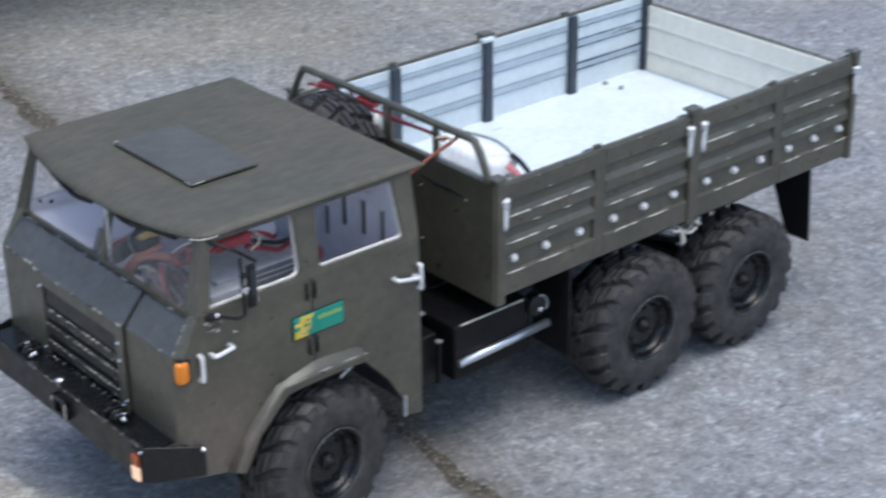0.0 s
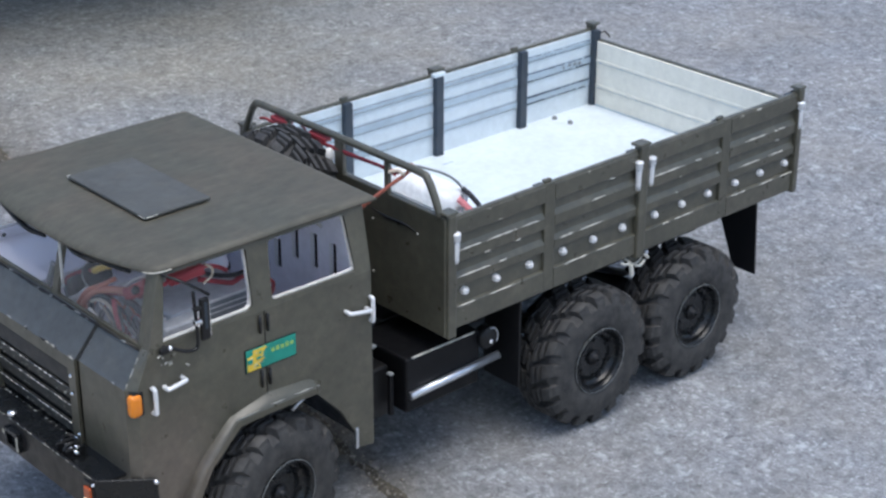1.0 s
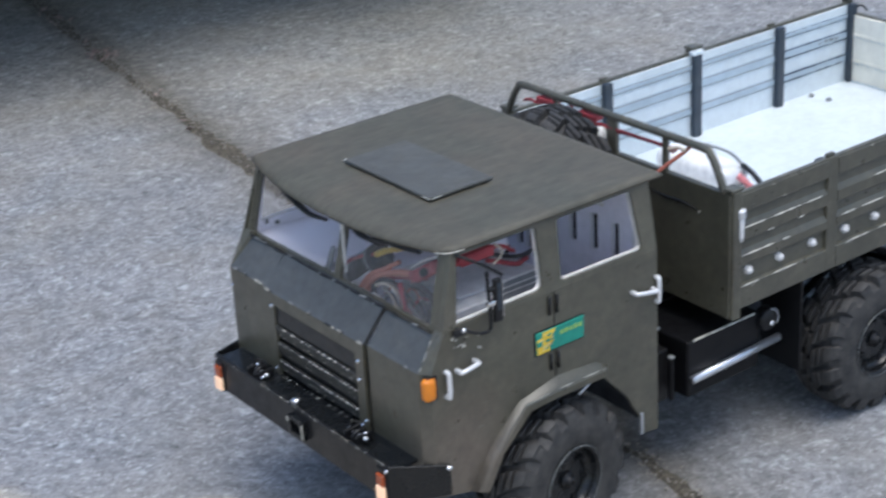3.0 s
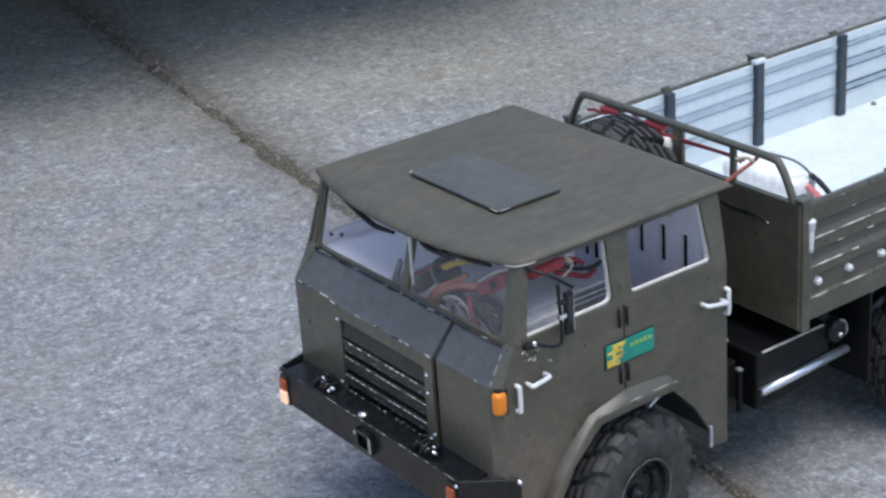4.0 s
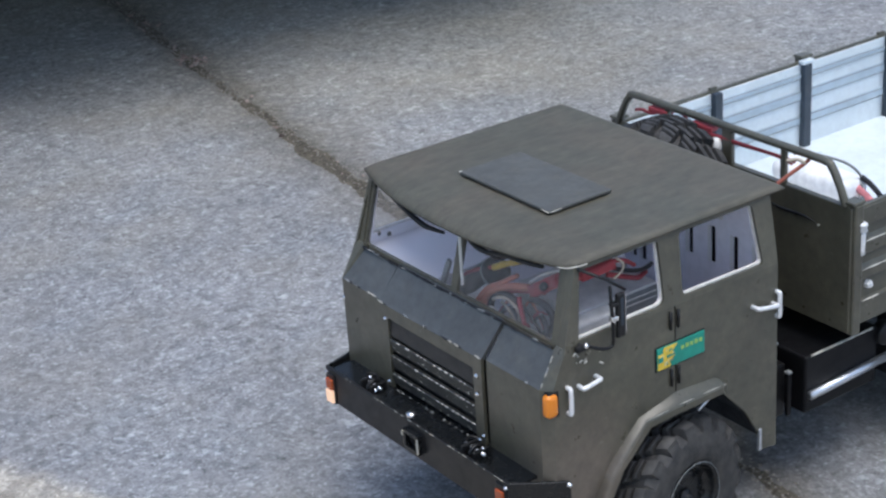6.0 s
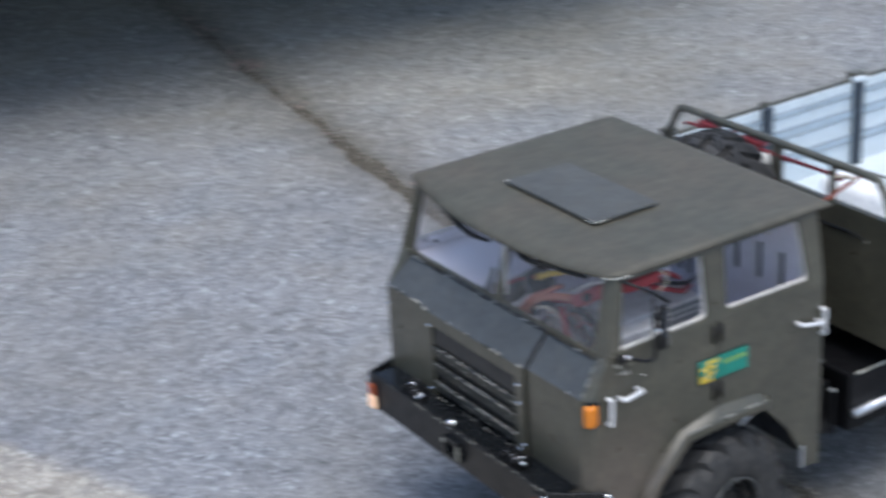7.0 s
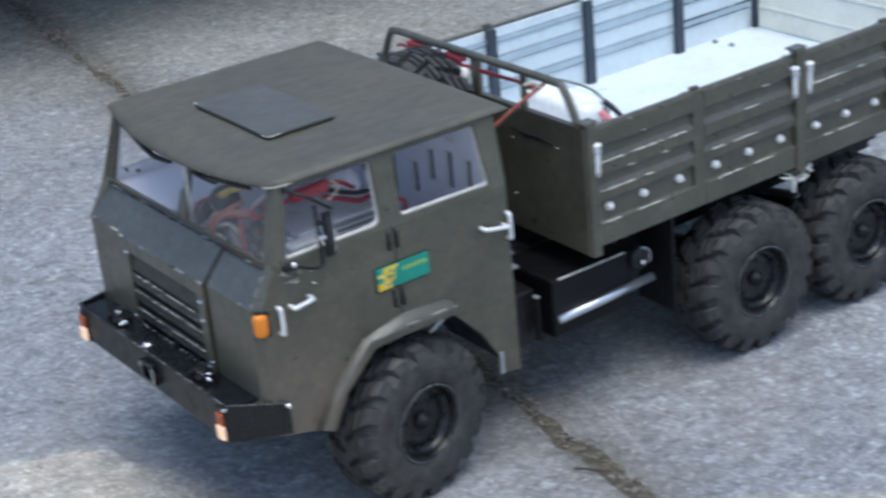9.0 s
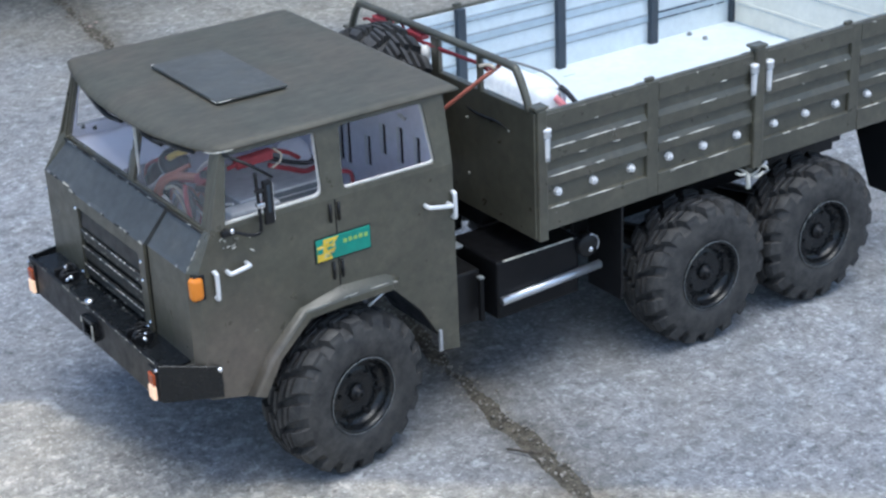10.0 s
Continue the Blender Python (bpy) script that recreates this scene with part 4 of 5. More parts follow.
# front bumper: open channel with wrapped ends, lamps, tow eyes
bumper = part("front_bumper", box(-0.1350, -0.1325, -0.1070, 0.1070, 0.0925, 0.1190, 0.0006), BLACK, truck, "black steel channel front bumper")
part("bumper_shelf", box(-0.1330, -0.1085, -0.1075, 0.1065, 0.1135, 0.1158, 0.0004), GLOSSBLACK, bumper)
for s in (-1, 1):
    bm = bmesh.new()
    a = [(-0.1350, s * 0.1070), (-0.0985, s * 0.1254), (-0.0985, s * 0.1230), (-0.1335, s * 0.1050)]
    lo = [bm.verts.new((x, y, 0.0915)) for x, y in a]
    hi = [bm.verts.new((x, y, z)) for (x, y), z in zip(a, (0.1190, 0.1140, 0.1140, 0.1190))]
    for i in range(4):
        bm.faces.new((lo[i], lo[(i + 1) % 4], hi[(i + 1) % 4], hi[i]))
    bm.faces.new(lo), bm.faces.new(hi)
    bmesh.ops.bevel(bm, geom=bm.edges[:], offset=0.0004, segments=1, affect="EDGES")
    part("bumper_end", bm, GLOSSBLACK, bumper)
    part("bolt", lathe([(0, -0.0022), (0.0012, -0.0020), (0.0018, 0)], 8), CHROME, bumper, "", True, pose(-0.1000, s * 0.1252, 0.1125, 0, 0, 0 if s < 0 else 180))
    part("bolt", lathe([(0, -0.0022), (0.0010, -0.0020), (0.0014, 0)], 8), CHROME, bumper, "", True, pose(-0.1345, s * 0.1050, 0.1150, 0, 0, -90))
    lamp = part("front_lamp", box(-0.1385, -0.1350, s * 0.0960, s * 0.1045, 0.0930, 0.1030, 0.0010), LAMP, truck, "small lit warm white lamp")
    part("lamp_lens", box(-0.1380, -0.1350, s * 0.0962, s * 0.1043, 0.1035, 0.1120, 0.0010), REDLENS, lamp, "reddish upper lamp lens")
    part("lamp_case", box(-0.1362, -0.1348, s * 0.0950, s * 0.1055, 0.0920, 0.1160, 0.0006), BLACK, lamp)
    # shackle pins on the shelf
    part("tow_eye", tube([(-0.1240 + 0.0055 * math.cos(a), s * 0.0600, 0.1165 + 0.0055 * math.sin(a)) for a in np.linspace(0, 2 * math.pi, 17)], 0.0016, 8, cap=False), BLACK, bumper, "black round tow shackle", True)
    part("bolt", lathe([(0, -0.0020), (0.0014, -0.0018), (0.0018, 0)], 8), CHROME, bumper, "", True, pose(-0.1275, s * 0.0530, 0.1175, -90, 0, 0))
    part("bolt", lathe([(0, -0.0020), (0.0012, -0.0018), (0.0016, 0)], 8), CHROME, bumper, "", True, pose(-0.1230, s * 0.0660, 0.1210, -90, 0, 0))
# short bright strips that paint glints along the bumper's top edge
rng = random.Random(9)
for k in range(22):
    y, ln = rng.uniform(-0.104, 0.098), rng.uniform(0.001, 0.006)
    part("bumper_glint", tube([(-0.1349, y, 0.1189), (-0.1349, y + ln, 0.1189)], lambda t: 0.0001 + 0.0003 * math.sin(t * math.pi), 5), DULL, bumper)
for y in (-0.060, 0.060):
    part("shackle_bracket", box(-0.1315, -0.1180, y - 0.0075, y - 0.0048, 0.1150, 0.1225, 0.0012), BLACK, bumper)
    part("shackle_bracket", box(-0.1315, -0.1180, y + 0.0048, y + 0.0075, 0.1150, 0.1225, 0.0012), BLACK, bumper)
    part("shackle_pin", tube([(-0.1250, y - 0.0105, 0.1195), (-0.1250, y + 0.0105, 0.1195)], 0.0012, 8), ALU, bumper, "bright shackle pin", True)
    part("shackle_ring", tube([(-0.1180 + 0.0045 * math.cos(a), y + 0.012 + 0.0045 * math.sin(a), 0.1172 + 0.0015 * math.sin(a)) for a in np.linspace(0, 2 * math.pi, 17)], 0.0011, 7, cap=False), BLACK, bumper, "black ring on the bumper shelf", True)
part("tow_box", sheet([(-0.0130, 0.0985), (0.0050, 0.0985), (0.0050, 0.1130), (-0.0130, 0.1130)], [[(-0.0100, 0.1010), (0.0020, 0.1010), (0.0020, 0.1105), (-0.0100, 0.1105)]], 0.0080, lambda u, v, w: (-0.1390 + w, u, v)), GLOSSBLACK, bumper, "square black tow socket with bright rims")
for y in (-0.0128, 0.0048):
    part("socket_rim", box(-0.1396, -0.1390, y - 0.0008, y + 0.0008, 0.1000 if y < 0 else 0.1080, 0.1110), DULL, bumper)
part("tow_pin", lathe([(0, 0.0032), (0.0030, 0.0030), (0.0038, 0.0012), (0.0030, 0.0), (0.0010, -0.001), (0.0010, -0.012)], 12), CHROME, bumper, "round bright tow pin head", True, pose(-0.1330, 0.0010, 0.1215, 90, 0, 0))

# electrics inside the cab
tray = part("electronics_tray", box(-0.088, 0.046, -0.1120, 0.029, 0.1680, 0.1700, 0.0006), LINER, truck, "pale plastic electronics tray")
part("receiver_box", box(-0.056, 0.012, -0.0870, -0.0220, 0.1702, 0.2050, 0.0014), PALEGREY, tray, "pale grey receiver box")
part("box_edge", box(-0.030, 0.0115, -0.0878, -0.0866, 0.2040, 0.2056, 0.0004), WIREWHITE, tray, "bare white edge of the box")
# dark sheet laid on the side in place of the shaded gap
part("box_side_shade", box(-0.032, 0.0110, -0.0876, -0.0868, 0.1740, 0.2036, 0.0002), GREYBOX, tray, "dark sheet painting the shaded gap on the box's side")
for z in (0.1955, 0.1995):
    part("recess_line", box(-0.030, 0.0095, -0.0881, -0.0875, z, z + 0.0007), WIREWHITE, tray)
part("speed_controller", box(-0.070, -0.033, -0.1010, -0.0880, 0.1702, 0.2046, 0.0015), PALEGREY, tray, "pale grey speed controller")
# made-up dome in place of the light seen through the far window
part("window_light_dome", lathe([(0, -0.0130), (0.0060, -0.0118), (0.0108, -0.0070), (0.0125, 0.0), (0.0125, 0.0060), (0, 0.0060)], 24), LINER, tray, "added pale dome standing for light seen through the far window", True, pose(0.017, -0.030, 0.2010, -90, 0, 0))
part("dome_band", lathe([(0.0126, 0.0012), (0.0133, 0.0014), (0.0133, 0.0044), (0.0126, 0.0046)], 24, close=True), BLACK, tray, "black band round the added dome", True, pose(0.017, -0.030, 0.2010, -90, 0, 0))
AX = (Vector((-0.066, -0.016, 0.2150)) - Vector((-0.066, 0.022, 0.1870))).normalized()
motor = part("motor", lathe([(0, -0.0225), (0.0080, -0.0225), (0.0100, -0.0205), (0.0104, 0.0190), (0.0085, 0.0215), (0.0035, 0.0220), (0.0030, 0.0250), (0, 0.0250)], 28), BLACK, tray, "black round motor", True, Matrix.Translation((-0.064, 0.003, 0.2010)) @ AX.to_track_quat("Y", "X").to_matrix().to_4x4())
for w in (-0.017, 0.015):
    part("motor_band", lathe([(0.0102, w - 0.0012), (0.0107, w - 0.0010), (0.0107, w + 0.0010), (0.0102, w + 0.0012)], 28, close=True), GREYBOX, motor, "", True)
part("taped_bundle", tube(smooth_line([(-0.070, -0.017, 0.2180), (-0.070, -0.028, 0.2240), (-0.070, -0.040, 0.2290), (-0.069, -0.056, 0.2355)]), lambda t: 0.0024 - 0.0008 * t, 8), YELLOW, tray, "yellow taped wire bundle", True)
part("pale_sheath", tube(smooth_line([(-0.077, 0.017, 0.1815), (-0.077, 0.006, 0.1890), (-0.076, -0.004, 0.1955), (-0.074, -0.013, 0.2040)]), lambda t: 0.0030 - 0.0008 * t, 8), WIREWHITE, tray, "pale cable sheath", True)
for mat, r, pts in (
    # over the motor and down to the tray
    (RED, 0.0013, [(-0.072, 0.022, 0.1910), (-0.074, 0.015, 0.2020), (-0.073, 0.002, 0.2105), (-0.070, -0.014, 0.2170)]),
    (ORANGE_WIRE, 0.0026, [(-0.078, -0.006, 0.1740), (-0.077, -0.009, 0.1870), (-0.075, -0.015, 0.1990), (-0.072, -0.026, 0.2070), (-0.069, -0.038, 0.2110), (-0.066, -0.049, 0.2130)]),
    (RED, 0.0022, [(-0.076, -0.011, 0.1760), (-0.074, -0.013, 0.1880), (-0.072, -0.021, 0.2000), (-0.068, -0.034, 0.2065), (-0.064, -0.046, 0.2090), (-0.060, -0.058, 0.2110)]),
    (ORANGE_WIRE, 0.0017, [(-0.080, -0.002, 0.1790), (-0.079, -0.006, 0.1900), (-0.076, -0.015, 0.2035), (-0.071, -0.027, 0.2110), (-0.065, -0.036, 0.2170)]),
    # bundle of loops in the middle
    (WIREBLACK, 0.0022, [(-0.076, -0.022, 0.1820), (-0.077, -0.021, 0.1960), (-0.075, -0.029, 0.2040), (-0.073, -0.041, 0.2045), (-0.072, -0.049, 0.1960), (-0.072, -0.047, 0.1840)]),
    (BEIGE, 0.0012, [(-0.079, -0.026, 0.2010), (-0.078, -0.035, 0.2050), (-0.077, -0.043, 0.2040), (-0.076, -0.050, 0.1985), (-0.075, -0.049, 0.1920)]),
    (WIREWHITE, 0.0013, [(-0.081, -0.025, 0.1955), (-0.081, -0.033, 0.1935), (-0.081, -0.039, 0.1865), (-0.080, -0.042, 0.1765)]),
    (WIREWHITE, 0.0010, [(-0.079, -0.028, 0.1900), (-0.079, -0.033, 0.1860), (-0.079, -0.037, 0.1780)]),
    (BEIGE, 0.0010, [(-0.076, -0.031, 0.2000), (-0.076, -0.038, 0.1970), (-0.075, -0.044, 0.1890), (-0.075, -0.047, 0.1790)]),
    (GREYBOX, 0.0018, [(-0.074, -0.027, 0.1750), (-0.075, -0.029, 0.1890), (-0.074, -0.036, 0.1960), (-0.073, -0.043, 0.1900), (-0.072, -0.045, 0.1760)]),
    (RED, 0.0016, [(-0.077, -0.052, 0.2110), (-0.079, -0.056, 0.2040), (-0.080, -0.060, 0.1960), (-0.079, -0.061, 0.1840), (-0.078, -0.060, 0.1740)]),
    (WIREBLACK, 0.0024, [(-0.070, -0.055, 0.2080), (-0.070, -0.066, 0.2100), (-0.069, -0.075, 0.2050), (-0.068, -0.075, 0.1950), (-0.068, -0.068, 0.1880), (-0.068, -0.062, 0.1800)]),
    (WIREBLACK, 0.0019, [(-0.072, -0.068, 0.2020), (-0.073, -0.074, 0.1960), (-0.073, -0.073, 0.1880), (-0.072, -0.066, 0.1800)]),
    (WIREWHITE, 0.0010, [(-0.068, -0.062, 0.1990), (-0.068, -0.071, 0.2000), (-0.066, -0.082, 0.2040), (-0.062, -0.090, 0.2060)]),
    (WIREWHITE, 0.0010, [(-0.066, -0.050, 0.2170), (-0.067, -0.062, 0.2260), (-0.066, -0.074, 0.2330), (-0.060, -0.084, 0.2360)]),
    # up beside the near window and back along the cab
    (RED, 0.0015, [(-0.066, -0.094, 0.2330), (-0.052, -0.098, 0.2370), (-0.038, -0.099, 0.2395), (-0.024, -0.096, 0.2345), (-0.012, -0.091, 0.2260)]),
    (RED, 0.0018, [(-0.034, -0.090, 0.2260), (-0.020, -0.090, 0.2200), (-0.006, -0.087, 0.2135), (0.006, -0.080, 0.2110), (0.016, -0.070, 0.2050)]),
    (WIREBLACK, 0.0016, [(-0.034, -0.092, 0.2315), (-0.022, -0.094, 0.2265), (-0.008, -0.092, 0.2215), (0.004, -0.086, 0.2180), (0.016, -0.076, 0.2130)]),
    (BEIGE, 0.0008, [(-0.036, -0.101, 0.2420), (-0.031, -0.102, 0.2370), (-0.032, -0.102, 0.2320), (-0.038, -0.101, 0.2280)]),
    (RED, 0.0015, [(0.030, -0.070, 0.1760), (0.036, -0.076, 0.1900), (0.030, -0.084, 0.2020), (0.018, -0.090, 0.2080)]),
):
    part("wire", tube(smooth_line(pts), r, 8), mat, tray, "", True)
part("connector", box(-0.0165, 0.0165, -0.0045, 0.0045, -0.0045, 0.0045, 0.0018), RED, tray, "red plug", place=pose(-0.066, -0.0665, 0.2205, 0, 0, 0) @ Vector((0.0, -0.029, 0.019)).to_track_quat("X", "Z").to_matrix().to_4x4())
part("connector_socket", lathe([(0, -0.003), (0.0026, -0.003), (0.0030, 0.0), (0.0022, 0.001), (0, 0.0004)], 12), WIREBLACK, tray, "black socket in the plug", True, pose(-0.0715, -0.072, 0.2240, 0, 0, -60))
part("connector", box(-0.013, 0.013, -0.0035, 0.0035, -0.0034, 0.0034, 0.0014), RED, tray, "red plug", place=pose(-0.048, -0.096, 0.2360, 0, -6, -8))
part("servo_horn", box(-0.0014, 0.0014, -0.0022, 0.0022, -0.0160, 0.0160, 0.0008), GREYBOX, tray, "thin dark upright stick", place=pose(-0.080, 0.0270, 0.2000, 27, 0, 0))
rng_wire = random.Random(14)
for i in range(12):
    mat = (BEIGE, WIREBLACK, RED, WIREWHITE, ORANGE_WIRE, WIREBLACK)[i % 6]
    y, x = rng_wire.uniform(-0.072, -0.006), rng_wire.uniform(-0.074, -0.058)
    lean = rng_wire.uniform(-0.006, 0.006)
    part("wire", tube(smooth_line([(x - 0.002, y, 0.1705), (x, y - 0.004 + lean, rng_wire.uniform(0.180, 0.188)), (x + 0.003, y - 0.012 + lean, rng_wire.uniform(0.188, 0.200)), (x + 0.008, y - 0.022, rng_wire.uniform(0.180, 0.195)), (x + 0.010, y - 0.026, 0.1712)], 5), rng_wire.uniform(0.0008, 0.0014), 6), mat, tray, "", True)
for x, z in ((-0.0788, 0.2015), (-0.0700, 0.1985)):
    part("lining_screw", lathe([(0, -0.0012), (0.0015, -0.001), (0.0019, 0)], 8), BLACK, cab, "", True, pose(x, 0.1088, z + 0.004))
part("dash_shelf", box(-0.0900, -0.0300, 0.030, 0.1110, 0.1965, 0.1985), LINER, cab, "lavender white dash shelf")

# ---- chassis ----
chassis = part("chassis", box(-0.110, 0.545, -0.046, -0.038, 0.084, 0.106, 0.001), BLACK, truck, "black ladder chassis with axles")
part("chassis_rail", box(-0.110, 0.545, 0.038, 0.046, 0.084, 0.106, 0.001), BLACK, chassis)
for x in (-0.09, 0.10, 0.20, 0.372, 0.53):
    part("cross_member", box(x - 0.006, x + 0.006, -0.040, 0.040, 0.086, 0.102, 0.001), BLACK, chassis)
for x in (0.0020, 0.3142, 0.4352):
    part("axle", tube([(x, -0.105, 0.0562), (x, 0.105, 0.0562)], 0.0070, 12), BLACK, chassis, "", True)
    part("differential", lathe([(0, -0.017), (0.010, -0.015), (0.017, -0.006), (0.017, 0.006), (0.010, 0.015), (0, 0.017)], 16), BLACK, chassis, "", True, pose(x, 0.012, 0.0562))
    for s in (-1, 1):
        part("spring", tube([(x - 0.045, s * 0.052, 0.088), (x, s * 0.052, 0.068), (x + 0.045, s * 0.052, 0.088)], 0.0035, 6), BLACK, chassis)
part("drive_shaft", tube([(0.02, 0.012, 0.070), (0.29, 0.012, 0.066)], 0.004, 8), BLACK, chassis, "", True)
part("gearbox", box(0.085, 0.140, -0.026, 0.030, 0.066, 0.104, 0.004), BLACK, chassis)

# fuel tank with a bright step tube
tank = part("fuel_tank", box(0.1335, 0.2090, -0.1060, -0.0480, 0.0650, 0.1108, 0.0020), TANKBLACK, truck, "black box fuel tank with a bright tube below")
part("tank_worn_edge", box(0.1395, 0.2030, -0.1064, -0.1052, 0.1100, 0.1112), DULL, tank)
for x0, x1 in ((0.141, 0.150), (0.158, 0.171), (0.176, 0.183), (0.190, 0.201)):
    part("tank_worn_edge", box(x0, x1, -0.1067, -0.1056, 0.1102, 0.1113, 0.0003), WORN, tank)
part("step_tube", tube([(0.1360, -0.1085, 0.0806), (0.2265, -0.1085, 0.0838)], 0.0034, 14), ALU, tank, "bare aluminium tube", True)
part("filler_cap", lathe([(0, -0.0050), (0.0080, -0.0050), (0.0092, -0.0035), (0.0092, 0.004), (0.0, 0.004)], 18), BLACK, tank, "round black filler cap", True, pose(0.2150, -0.1060, 0.1030))
part("filler_ring", tube([(0.2150 + 0.0086 * math.cos(a), -0.1108, 0.1030 + 0.0086 * math.sin(a)) for a in np.linspace(-0.6, 1.5, 14)], 0.0006, 6), ALU, tank, "bright arc on the rim of the filler cap", True)
part("filler_bolt", lathe([(0, -0.0015), (0.0018, -0.0012), (0.0022, 0)], 8), CHROME, tank, "", True, pose(0.2160, -0.1115, 0.1000))
part("tank_bracket", box(0.1235, 0.1275, -0.0990, -0.0955, 0.0640, 0.0985, 0.0008), TANKBLACK, tank)
part("bracket_cap", box(0.1233, 0.1277, -0.0994, -0.0946, 0.0980, 0.0998, 0.0006), GREYBOX, tank)
part("battery_box", box(0.0960, 0.1300, -0.0900, -0.0480, 0.0600, 0.1020, 0.0015), BLACK, tank)
part("far_tank", box(0.1320, 0.2100, 0.0480, 0.1060, 0.0620, 0.1062, 0.0020), GLOSSBLACK, tank)
part("exhaust_plate", box(0.0920, 0.1040, -0.1080, -0.0850, 0.1330, 0.1350, 0.0004), GREYBOX, tank, "grey plate behind the cab")

# mud flaps and guards
# added plates that black out the lit ground seen below the bed
for y in (-0.0560, 0.0520):
    part("view_block_plate", box(0.2420, 0.5250, y, y + 0.004, 0.0840, 0.1336, 0.0010), BLACK, chassis, "added black plate that hides the lit ground under the bed")
for s in (-1, 1):
    bm = bmesh.new()
    a = [(0.5230, s * 0.1215, 0.134), (0.5230, s * 0.0730, 0.134), (0.5270, s * 0.0975, 0.0625), (0.5270, s * 0.1225, 0.0625)]
    lo = [bm.verts.new(q) for q in a]
    hi = [bm.verts.new((x + 0.0018, y, z)) for x, y, z in a]
    for i in range(4):
        bm.faces.new((lo[i], lo[(i + 1) % 4], hi[(i + 1) % 4], hi[i]))
    bm.faces.new(lo), bm.faces.new(hi)
    part("mud_flap", bm, BLACK, chassis, "black rubber mud flap")
    part("front_guard", box(0.2380, 0.2400, s * 0.0800, s * 0.1200, 0.0540, 0.1340, 0.0004), BLACK, chassis, "black splash guard")
    part("guard_stay", box(0.5080, 0.5228, s * 0.0900, s * 0.1180, 0.1290, 0.1330, 0.0006), BLACK, chassis)


# ---- wheels ----
R_TYRE, W_TYRE = 0.0590, 0.0455


def tyre_mesh():
    """One moulded surface: bulging walls, round shoulders and curved chevron bars split by thin grooves."""
    h, N = W_TYRE / 2, 18
    wall = [(0.0262, -h + 0.0065), (0.0272, -h + 0.0030), (0.0295, -h + 0.0010), (0.0345, -h - 0.0002), (0.0400, -h - 0.0003), (0.0440, -h + 0.0002), (0.0462, -h + 0.0008), (0.0485, -h + 0.0010), (0.0505, -h + 0.0014), (0.0522, -h + 0.0020), (0.0538, -h + 0.0029)]
    ys = np.linspace(-h + 0.0034, h - 0.0034, 62)
    nt = N * 26
    th = np.arange(nt) * 2 * math.pi / nt
    T, Y = np.meshgrid(th, ys)

    def ease(a, b, x):
        t = np.clip((x - a) / (b - a), 0, 1)
        return t * t * (3 - 2 * t)

    up = np.zeros_like(T)
    for s in (-1, 1):
        ph = T / (2 * math.pi) * N + (0.0 if s < 0 else 0.5)
        ay = s * Y
        u = np.clip(ay / h, 0, 1)
        lead = -0.62 * (1 - u) ** 1.35
        d = np.abs((ph - lead + 0.5) % 1.0 - 0.5)
        half = 0.410 - 0.150 * u
        m = (1 - ease(half - 0.014, half + 0.014, d)) * ease(0.0003, 0.0009, ay)
        for at in (0.0056, 0.0112):
            m = m * (1 - 0.92 * np.exp(-(((ay - at) / 0.0012) ** 4)))
        up = np.maximum(up, m)
    e = np.maximum(0.0, (np.abs(Y) - 0.0110) / 0.0105)
    R = R_TYRE - 0.0040 * e**2.2 - (0.0052 + 0.0010 * np.abs(Y) / h) * (1 - up)
    bm = bmesh.new()

    def cut(row, r, k):
        """How far the shoulder grooves bite into the wall at this radius."""
        return 0.0050 * (1 - up[row, k]) * float(ease(0.0480, 0.0525, r))

    rings = [[bm.verts.new((r * math.sin(a), y + cut(0, r, k), r * math.cos(a))) for k, a in enumerate(th)] for r, y in wall]
    rings += [[bm.verts.new((R[j, k] * math.sin(a), ys[j], R[j, k] * math.cos(a))) for k, a in enumerate(th)] for j in range(len(ys))]
    rings += [[bm.verts.new((r * math.sin(a), -y - cut(-1, r, k), r * math.cos(a))) for k, a in enumerate(th)] for r, y in wall[::-1]]
    for a, b in zip(rings, rings[1:] + rings[:1]):
        for k in range(nt):
            bm.faces.new((a[k], a[(k + 1) % nt], b[(k + 1) % nt], b[k]))
    return bm


def rim_mesh():
    h = W_TYRE / 2
    prof = [(0.0245, h - 0.004), (0.0272, -h + 0.0040), (0.0280, -h + 0.0016), (0.0270, -h + 0.0004), (0.0257, -h + 0.0012), (0.0250, -h + 0.0045), (0.0240, -h + 0.0090), (0.0200, -h + 0.0112), (0.0178, -h + 0.0090), (0.0140, -h + 0.0084), (0.0095, -h + 0.0092), (0.0, -h + 0.0092)]
    return lathe(prof, 48)


wheel = part("wheel", rim_mesh(), GLOSSBLACK, truck, "black steel disc wheel with a chunky dusty tyre", True, pose(0.3142, -0.1148, R_TYRE - 0.0010))
tyre = part("tyre", tyre_mesh(), RUBBER, wheel, "dusty black chevron-tread tyre", True)
for f in tyre.data.polygons:
    f.use_smooth = math.hypot(f.center.x, f.center.z) < 0.0490
h = -W_TYRE / 2
hub = part("hub", lathe([(0, h + 0.0035), (0.0030, h + 0.0035), (0.0037, h + 0.0044), (0.0037, h + 0.0066), (0.0060, h + 0.0070), (0.0066, h + 0.0090), (0.0, h + 0.0090)], 20), BLACK, wheel, "black hub", True)
part("hub_nut", lathe([(0, h + 0.0015), (0.0013, h + 0.0016), (0.0015, h + 0.0028), (0.0015, h + 0.0040)], 6), GLOSSBLACK, wheel, "small bright hub nut")
